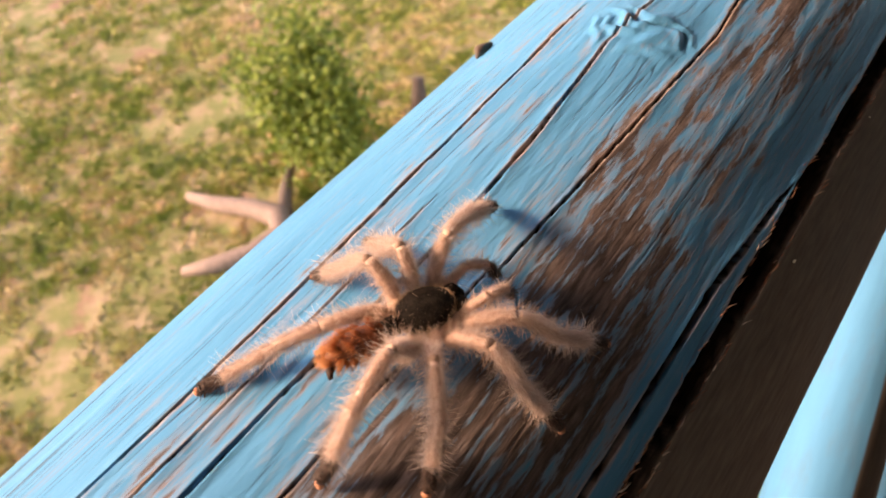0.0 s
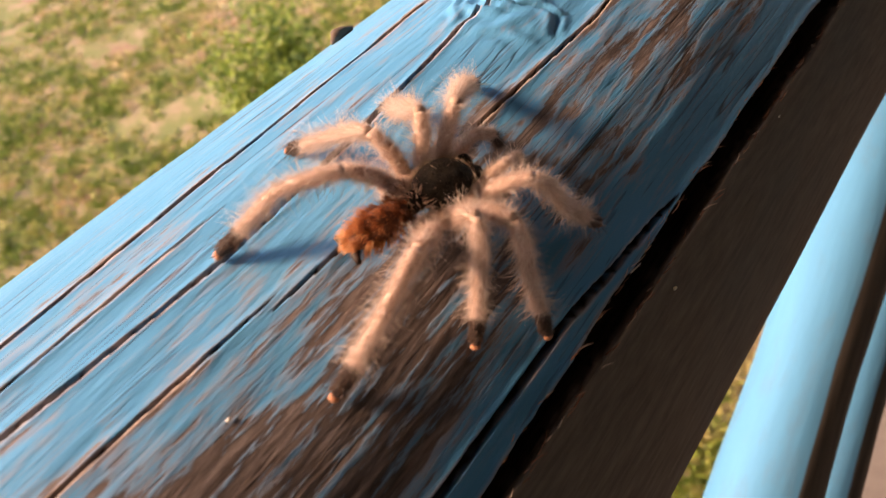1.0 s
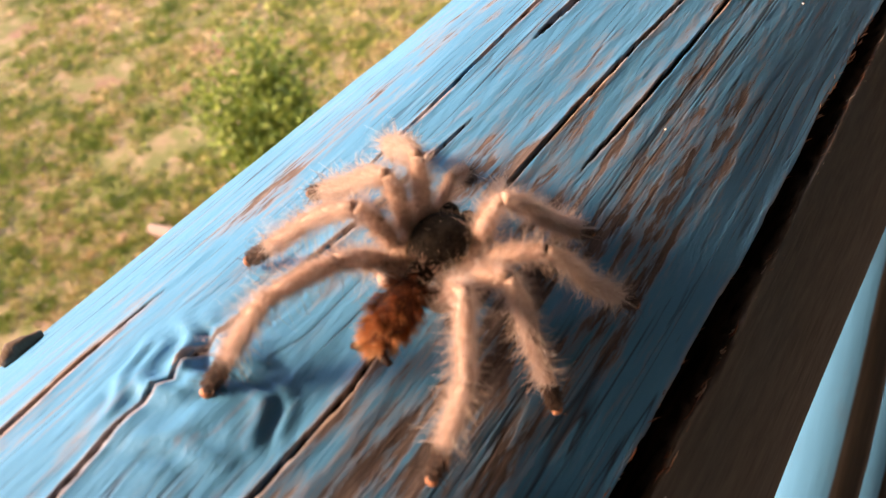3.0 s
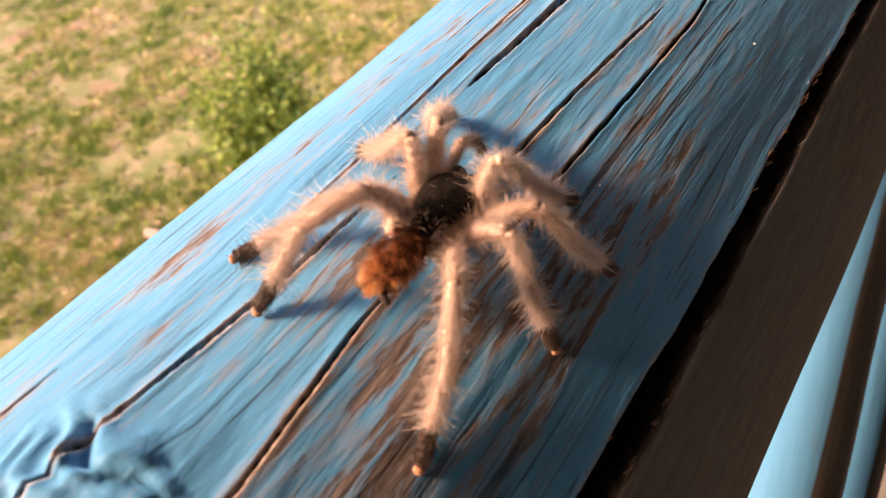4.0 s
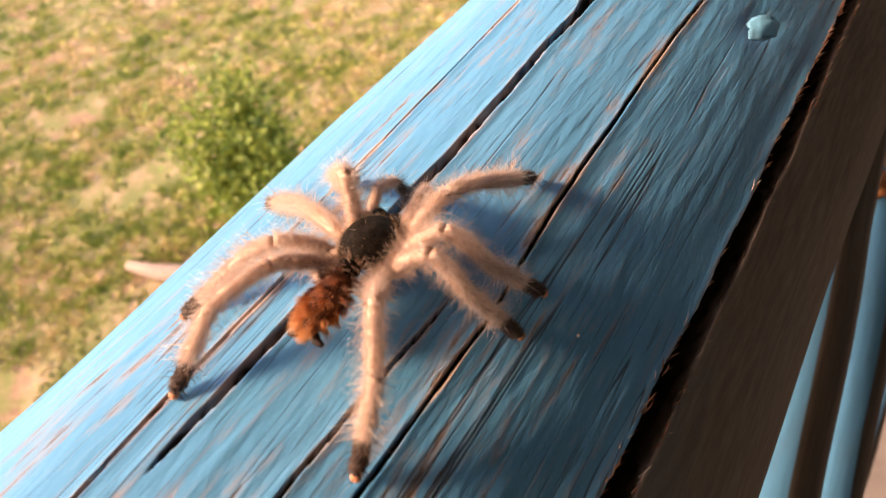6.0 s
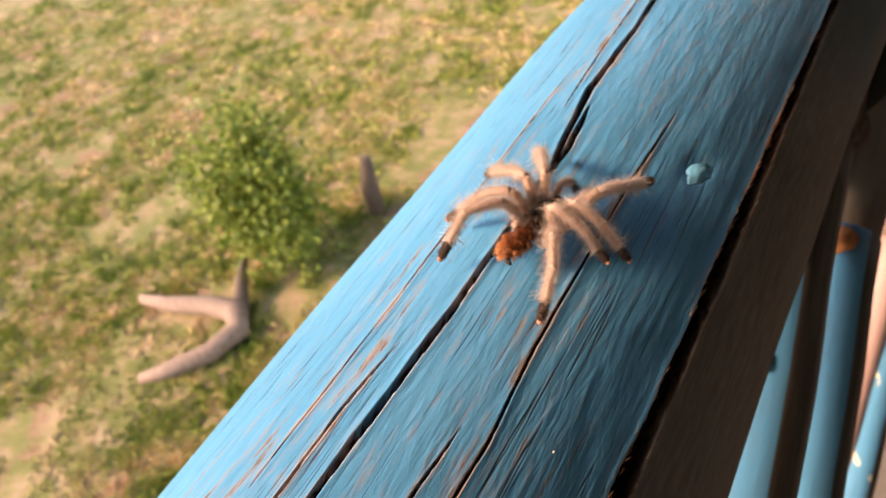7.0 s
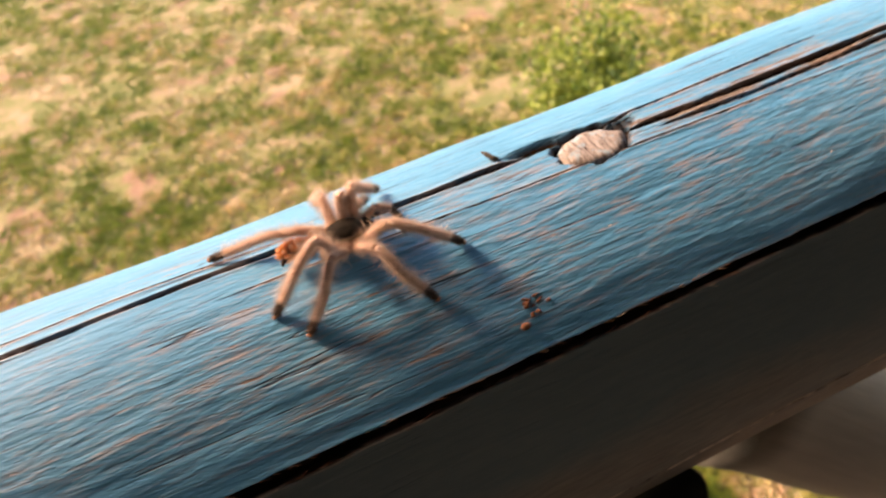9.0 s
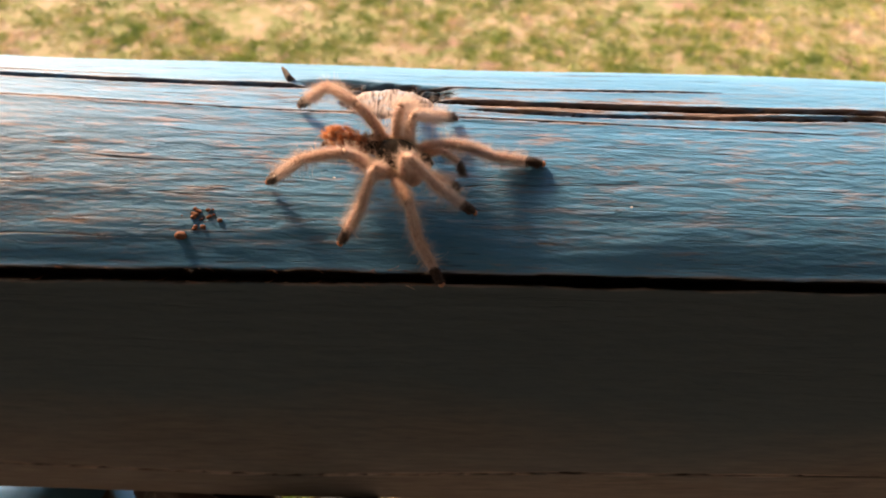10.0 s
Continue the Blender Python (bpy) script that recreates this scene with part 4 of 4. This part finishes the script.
HIP = {"I": (0.0034, 0.0034), "II": (0.0042, 0.0013), "III": (0.0042, -0.0012), "IV": (0.0036, -0.0035)}
HIP_Z = 0.0032
REACH = {"I": 0.98, "II": 0.93, "III": 0.88, "IV": 1.03}


def spider():
    root = tagged(new("tarantula"), "young hairy tarantula with tan legs, dark feet and an orange abdomen", "spider")
    rng = random.Random(5)
    cs, ca = (0.0031, 0.0041, 0.0019), (0, 0.0006, 0.0049)
    blob("carapace", M_CARA, root, cs, ca, "black-brown head shield edged in cream hairs", 0.05)
    car = root.children[-1]
    bm = bmesh.new()
    hairs(bm, 1100, egg_spot(cs, ca, -1.8, 0.30), 0.0005, 0.00002, rng)
    part("carapace_hairs", bm, M_CARAHAIR, car)
    bm = bmesh.new()

    def margin(r):
        w = r.uniform(0, 6.283)
        c, n = math.cos(w), math.sin(w)
        lift = r.gauss(0.0, 0.0004)
        return (Vector((cs[0] * math.sqrt(1 - (lift / cs[2]) ** 2) * c, cs[1] * math.sqrt(1 - (lift / cs[2]) ** 2) * n + ca[1], ca[2] + lift)),
                Vector((c * 0.45 + r.uniform(-.4, .4), n * 0.3 - 0.5 + r.uniform(-.4, .4), 0.7)).normalized())
    hairs(bm, 1300, margin, 0.0007, 0.00003, rng)
    hairs(bm, 24, egg_spot(cs, ca, -0.6, 0.0), 0.0014, 0.00002, rng, 0.8)
    part("margin_hairs", bm, M_RIMHAIR, car, "cream fringe of hairs round the head shield")
    bm = bmesh.new()
    hairs(bm, 300, egg_spot((0.0026, 0.0020, 0.0017), (0, -0.0044, 0.0045), -0.5, -0.1), 0.0015, 0.00004, rng, 0.9)
    part("waist_hairs", bm, M_WAISTHAIR, car, "scraggly brown hairs over the waist")
    as_, aa = (0.0019, 0.0044, 0.0019), (0, -0.0088, 0.0046)
    abd = blob("abdomen", M_ABD, root, as_, aa, "rust-orange bristly abdomen", 0.05)
    bm = bmesh.new()
    tufts = [egg_spot(as_, aa, -1.0, -0.5)(rng) for _ in range(75)]

    def tuft(r):
        p, d = tufts[r.randrange(len(tufts))]
        j = Vector((r.gauss(0, 1), r.gauss(0, 1), r.gauss(0, 1)))
        return p + j * 0.00016, (d + j * 0.07).normalized()
    hairs(bm, 2400, tuft, 0.0014, 0.000028, rng, 0.4)
    hairs(bm, 600, egg_spot(as_, aa, -1.5, -0.6), 0.0006, 0.000028, rng, 0.5)
    part("abdomen_hairs", bm, M_ABDHAIR, abd)
    for s in (-1, 1):
        bm = bmesh.new()
        tube(bm, [(s * 0.0007, -0.0126, 0.0036), (s * 0.0012, -0.0132, 0.0038), (s * 0.0021, -0.0135, 0.0038)], [0.0005, 0.0005, 0.0003], 8)
        part("spinneret", bm, M_FOOT, abd, "black finger-like spinneret")
        bm = bmesh.new()
        tube(bm, [(s * 0.0010, 0.0033, 0.0046), (s * 0.0011, 0.0052, 0.0044), (s * 0.0011, 0.0061, 0.0030), (s * 0.0010, 0.0062, 0.0018)], [0.0010, 0.0011, 0.0009, 0.0004], 9)
        part("chelicera", bm, M_CARA, root, "dark fang base")
    bm = bmesh.new()
    tube(bm, [(0, -0.0055, 0.0048), (0, -0.0035, 0.0050)], [0.0012, 0.0014], 10)
    part("waist", bm, M_CARA, root)
    for k in range(10):
        at = Vector(((-1) ** k * 0.0028, 0.0044 - 0.0022 * (k // 2), 0.0033))
        bm = bmesh.new()
        bmesh.ops.create_icosphere(bm, subdivisions=3, radius=0.0015, matrix=Matrix.Translation(at))
        coxa = part("coxa", bm, M_LEG, root)
        bm = bmesh.new()
        hairs(bm, 380, egg_spot((0.0015, 0.0015, 0.0015), at, -0.2, -0.2), 0.0007, 0.000024, rng, 0.6)
        part("hairs", bm, M_HAIR, coxa)
    parts = {}
    lm = leg_meshes()
    for leg in LEGS:
        fem = seg("femur", lm["femur"], root)
        seg("hairs", lm["femur_hair"], fem)
        seg("bristles", lm["femur_bristle"], fem, "long white bristles")
        tib = seg("tibia", lm["tibia"], root)
        seg("hairs", lm["tibia_hair"], tib)
        seg("bristles", lm["tibia_bristle"], tib, "long white bristles")
        met = seg("metatarsus", lm["metatarsus"], root)
        seg("hairs", lm["metatarsus_hair"], met)
        seg("bristles", lm["metatarsus_bristle"], met, "long white bristles")
        tar = seg("tarsus", lm["tarsus"], root, "blackish foot with an orange toe pad")
        seg("hairs", lm["tarsus_hair"], tar)
        seg("toe_pad", lm["toe"], tar, "orange toe pad")
        parts[leg] = (fem, tib, met, tar)
        for ob in parts[leg]:
            ob.scale = (1, REACH[leg[1:]], 1)
    # the two feelers beside the head
    for s in (-1, 1):
        p0, p1 = Vector((s * 0.0021, 0.0044, 0.0040)), Vector((s * 0.0027, 0.0082, 0.0061))
        p2, p3 = Vector((s * 0.0022, 0.0113, 0.0047)), Vector((s * 0.0017, 0.0126, 0.0015))
        for nm, a, b, r, mat, hm in (("palp_femur", p0, p1, R_FEM, M_LEG, M_HAIR), ("palp_tibia", p1, p2, R_TIB, M_LEG, M_HAIR), ("palp_foot", p2, p3, R_TAR, M_FOOT, M_FOOTHAIR)):
            ln = (b - a).length
            rr = [x * 0.75 for x in r]
            ob = part(nm, limb(ln, rr), mat, root)
            ob.matrix_local = Matrix.Translation(a) @ (b - a).to_track_quat("Y", "Z").to_matrix().to_4x4()
            bm = bmesh.new()
            hairs(bm, 900, limb_spot(ln, rr, 0.8), 0.0008, 0.000010, rng, 0.9)
            hairs(bm, 50, limb_spot(ln, rr, 0.4), 0.0018, 0.000026, rng)
            part("hairs", bm, hm, ob)
    return root, parts


# where the body stands on the rail: seconds, degrees round, metres along, heading in degrees from the rail's run
BODY_ROWS = [(0, 78.7, 0.1483, -23.3),
    (0.5, 73.3, 0.1626, -17.6),
    (1, 69.8, 0.1841, -11.6),
    (1.5, 70.3, 0.2067, -4.7),
    (2, 73.1, 0.2251, 2.7),
    (2.2, 72.6, 0.2302, 4.7),
    (3.5, 75.3, 0.2562, 9.5),
    (4, 75.1, 0.2653, 2.2),
    (4.5, 77.8, 0.2808, 3.5),
    (5, 79.4, 0.3003, 5.7),
    (5.5, 82.2, 0.3136, 12.2),
    (6, 83.4, 0.3218, 6.5),
    (6.2, 83.7, 0.325, 6.2),
    (7.3, 77.5, 0.386, -19.3),
    (7.5, 78.1, 0.4069, -16.7),
    (8, 90.3, 0.4718, -2.4),
    (8.5, 89.4, 0.5031, -2.3),
    (9, 85.0, 0.5483, -2.3),
    (9.5, 73.5, 0.5854, -11.6),
    (10, 65.8, 0.6113, -16.7)]
# where each foot stands: seconds, degrees round, metres along
FEET_LI = [(0, 83.3, 0.1714), (0.5, 78.8, 0.1808), (1, 78.9, 0.2049), (1.5, 85.7, 0.2219), (2, 89.7, 0.2426), (2.2, 88.4, 0.2461), (3.5, 93.6, 0.2681), (4, 86, 0.2824), (4.5, 90.4, 0.2962), (5, 92.8, 0.3169), (5.5, 100.4, 0.3237), (6, 98, 0.3351), (6.2, 98.5, 0.3365), (7.3, 85.7, 0.4065), (7.5, 93.2, 0.4286), (8, 106.5, 0.4924), (8.5, 99.2, 0.5183), (9, 102.6, 0.5608), (9.5, 81.7, 0.6138), (10, 67.4, 0.639)]
FEET_LII = [(0, 97, 0.1565), (0.5, 87, 0.1797), (1, 87, 0.1951), (1.5, 90.2, 0.2166), (2, 97.3, 0.2337), (2.2, 92.1, 0.235), (3.5, 97.2, 0.2561), (4, 93.2, 0.2713), (4.5, 95.2, 0.2877), (5, 102, 0.3036), (5.5, 99.8, 0.3153), (6, 115.9, 0.3307), (6.2, 108.6, 0.3292), (7.3, 94.4, 0.3971), (7.5, 96.7, 0.4164), (8, 120.7, 0.4807), (8.5, 122.1, 0.5175), (9, 99.7, 0.5572), (9.5, 91.9, 0.5903), (10, 79.9, 0.6226)]
FEET_LIII = [(0, 100.3, 0.148), (0.5, 94.3, 0.1663), (1, 93.6, 0.1811), (1.5, 92.5, 0.1986), (2, 91.8, 0.2133), (2.2, 92.9, 0.2162), (3.5, 94.3, 0.2487), (4, 94.6, 0.2493), (4.5, 96.2, 0.268), (5, 97.5, 0.289), (5.5, 107.6, 0.3079), (6, 103, 0.3067), (6.2, 104.8, 0.3124), (7.3, 97.1, 0.3819), (7.5, 97.2, 0.4062), (8, 120.9, 0.4748), (8.5, 107.2, 0.4889), (9, 108.5, 0.5472), (9.5, 99.4, 0.5802), (10, 84.6, 0.6156)]
FEET_LIV = [(0, 101.2, 0.1244), (0.5, 94.3, 0.1429), (1, 86.7, 0.1632), (1.5, 82.6, 0.185), (2, 82.9, 0.2075), (2.2, 83.3, 0.2103), (3.5, 84.4, 0.2292), (4, 85.2, 0.2448), (4.5, 87.9, 0.2611), (5, 89.2, 0.2736), (5.5, 90.2, 0.287), (6, 92.8, 0.2975), (6.2, 93.4, 0.2996), (7.3, 94.0, 0.3715), (7.5, 89.5, 0.3883), (8, 98.3, 0.4477), (8.5, 100.7, 0.4866), (9, 100.9, 0.5157), (9.5, 85.8, 0.5705), (10, 82.5, 0.5919)]
FEET_RI = [(0, 55.6, 0.1637), (0.5, 51.5, 0.1821), (1, 50.3, 0.1992), (1.5, 58.8, 0.2296), (2, 60.1, 0.2371), (2.2, 60.4, 0.2433), (3.5, 62.9, 0.2736), (4, 63.4, 0.2798), (4.5, 65.1, 0.302), (5, 65.5, 0.3162), (5.5, 71.8, 0.3365), (6, 73, 0.3461), (6.2, 75, 0.3502), (7.3, 60.3, 0.4072), (7.5, 68.4, 0.4197), (8, 69.6, 0.4836), (8.5, 72.7, 0.5215), (9, 73.1, 0.5703), (9.5, 65.6, 0.6031), (10, 55.4, 0.626)]
FEET_RII = [(0, 53.9, 0.1496), (0.5, 47, 0.1658), (1, 46.1, 0.1815), (1.5, 48.5, 0.2074), (2, 50.6, 0.2374), (2.2, 51.6, 0.2378), (3.5, 52.1, 0.272), (4, 53, 0.2755), (4.5, 55.2, 0.294), (5, 56.6, 0.3085), (5.5, 60.2, 0.3318), (6, 62.1, 0.3311), (6.2, 63.5, 0.3359), (7.3, 59.1, 0.3822), (7.5, 56.4, 0.4132), (8, 81.3, 0.48), (8.5, 62.4, 0.504), (9, 62.5, 0.56), (9.5, 50.2, 0.5962), (10, 40.7, 0.6203)]
FEET_RIII = [(0, 63.9, 0.132), (0.5, 57.9, 0.1445), (1, 53.3, 0.1735), (1.5, 51.9, 0.2019), (2, 53.6, 0.2244), (2.2, 54.2, 0.2279), (3.5, 52.3, 0.2507), (4, 53.8, 0.2617), (4.5, 58.5, 0.2836), (5, 57.8, 0.2929), (5.5, 59.5, 0.3041), (6, 61.5, 0.3243), (6.2, 61.9, 0.3254), (7.3, 64.7, 0.3818), (7.5, 63.9, 0.4098), (8, 71.9, 0.4597), (8.5, 70.3, 0.5016), (9, 66.3, 0.5343), (9.5, 53.3, 0.5815), (10, 48.2, 0.6019)]
FEET_RIV = [(0, 75.3, 0.1253), (0.5, 67, 0.1454), (1, 62.6, 0.1581), (1.5, 59.8, 0.1854), (2, 62.1, 0.2048), (2.2, 62.6, 0.212), (3.5, 58.5, 0.2377), (4, 59, 0.2414), (4.5, 63.9, 0.2577), (5, 66.2, 0.2822), (5.5, 68.8, 0.301), (6, 68.1, 0.3), (6.2, 68.7, 0.3032), (7.3, 69.5, 0.3633), (7.5, 68.0, 0.3836), (8, 76.1, 0.4543), (8.5, 77.4, 0.4745), (9, 73.6, 0.5295), (9.5, 67.2, 0.5559), (10, 61, 0.5882)]
FEET = {"LI": FEET_LI, "LII": FEET_LII, "LIII": FEET_LIII, "LIV": FEET_LIV, "RI": FEET_RI, "RII": FEET_RII, "RIII": FEET_RIII, "RIV": FEET_RIV}


def eased(rows, t):
    """Values at t between rows, the share of the way and the two rows."""
    for a, b in zip(rows, rows[1:]):
        if t <= b[0] + 1e-6:
            f = (t - a[0]) / (b[0] - a[0])
            return [x + (y - x) * f for x, y in zip(a[1:], b[1:])], f, a, b
    return list(rows[-1][1:]), 1.0, rows[-2], rows[-1]


def body_pose(t):
    (th, y, head), _, _, _ = eased(BODY_ROWS, t)
    a = radians(th)
    up = Vector((math.cos(a), 0, math.sin(a)))
    left = Vector((-math.sin(a), 0, math.cos(a)))
    fwd = Vector((0, 1, 0)) * math.cos(radians(head)) + left * math.sin(radians(head))
    right = fwd.cross(up)
    m = Matrix((right, fwd, up)).transposed().to_4x4()
    m.translation = on_log(th, y)
    return m


def aim(origin, target, up):
    f = (target - origin).normalized()
    r = f.cross(up)
    if r.length < 1e-6:
        r = Vector((1, 0, 0))
    r.normalize()
    m = Matrix((r, f, r.cross(f))).transposed().to_4x4()
    m.translation = origin
    return m


def leg_poses(hip, foot, normal, k, steep):
    """Poses of femur, tibia, metatarsus and tarsus from hip to foot, the knee raised."""
    fe, ti, me, ma = FEMUR * k, TIBIA * k, META * k, META_A * k
    up = Vector((0, 0, 1))
    flat = foot - hip
    flat.z = 0
    flat.normalize()
    best = None
    for tilt in range(steep, 4, -3):
        w = radians(tilt)
        ankle = foot - flat * (me * math.cos(w)) + normal * (me * math.sin(w))
        gap = (ankle - hip).length
        if gap < (fe + ti) * 0.93 and gap > 0.006:
            best = ankle
            break
    if best is None:
        way = (foot - hip)
        best = foot - way.normalized() * me + Vector((0, 0, 0.002))
    ankle = foot + (best - foot).normalized() * me
    v = ankle - hip
    d = min(v.length, (fe + ti) * 0.985)
    ax = v.normalized()
    c = (fe ** 2 + d * d - ti ** 2) / (2 * fe * d)
    s = math.sqrt(max(0.0, 1 - c * c))
    lift = (up - ax * up.dot(ax)).normalized()
    knee = hip + (ax * c + lift * s) * fe
    ankle = knee + (ankle - knee).normalized() * ti
    way = (foot - ankle).normalized()
    tarsal, toe = ankle + way * ma, ankle + way * me
    return aim(hip, knee, lift), aim(knee, ankle, lift), aim(ankle, toe, lift), aim(tarsal, toe, lift)


def motions(root, parts):
    times = sorted({round(0.1 * i, 1) for i in range(101)})
    walk(root, [(t, body_pose(t)) for t in times])
    for leg in LEGS:
        hx, hy = HIP[leg[1:]]
        hip = Vector((-hx if leg[0] == "L" else hx, hy, HIP_Z))
        rows = ([], [], [], [])
        for t in times:
            (th, y), f, a, b = eased(FEET[leg], t)
            far = math.hypot((b[1] - a[1]) * 0.00087, b[2] - a[2])
            lift = 0.0
            if far > 0.003:
                g = min(1.0, max(0.0, (f - 0.3) / 0.5))
                g = g * g * (3 - 2 * g)
                n = max(1, round((b[0] - a[0]) / 0.5))
                if n == 1:
                    th, y = a[1] + (b[1] - a[1]) * g, a[2] + (b[2] - a[2]) * g
                    lift = 0.003 * math.sin(math.pi * g)
                else:
                    lift = 0.0015 * (1 - math.cos(2 * math.pi * n * f))
            inv = body_pose(t).inverted()
            foot = inv @ on_log(th, y, 0.0009 + lift)
            far = (foot - hip).length / (0.0247 * REACH[leg[1:]])
            if far > 1:
                foot = hip + (foot - hip) / far
            w = radians(th)
            normal = (inv.to_3x3() @ Vector((math.cos(w), 0, math.sin(w)))).normalized()
            for r, p in zip(rows, leg_poses(hip, foot, normal, REACH[leg[1:]], 49 if leg[1:] == "IV" else 38)):
                r.append((t, p))
        for ob, r in zip(parts[leg], rows):
            walk(ob, r)


ground()
veranda()
tuft_field()
shrub()
driftwood()
balustrade()
brace_details()
log_rail()
seed_debris()
tarantula, leg_parts = spider()
motions(tarantula, leg_parts)
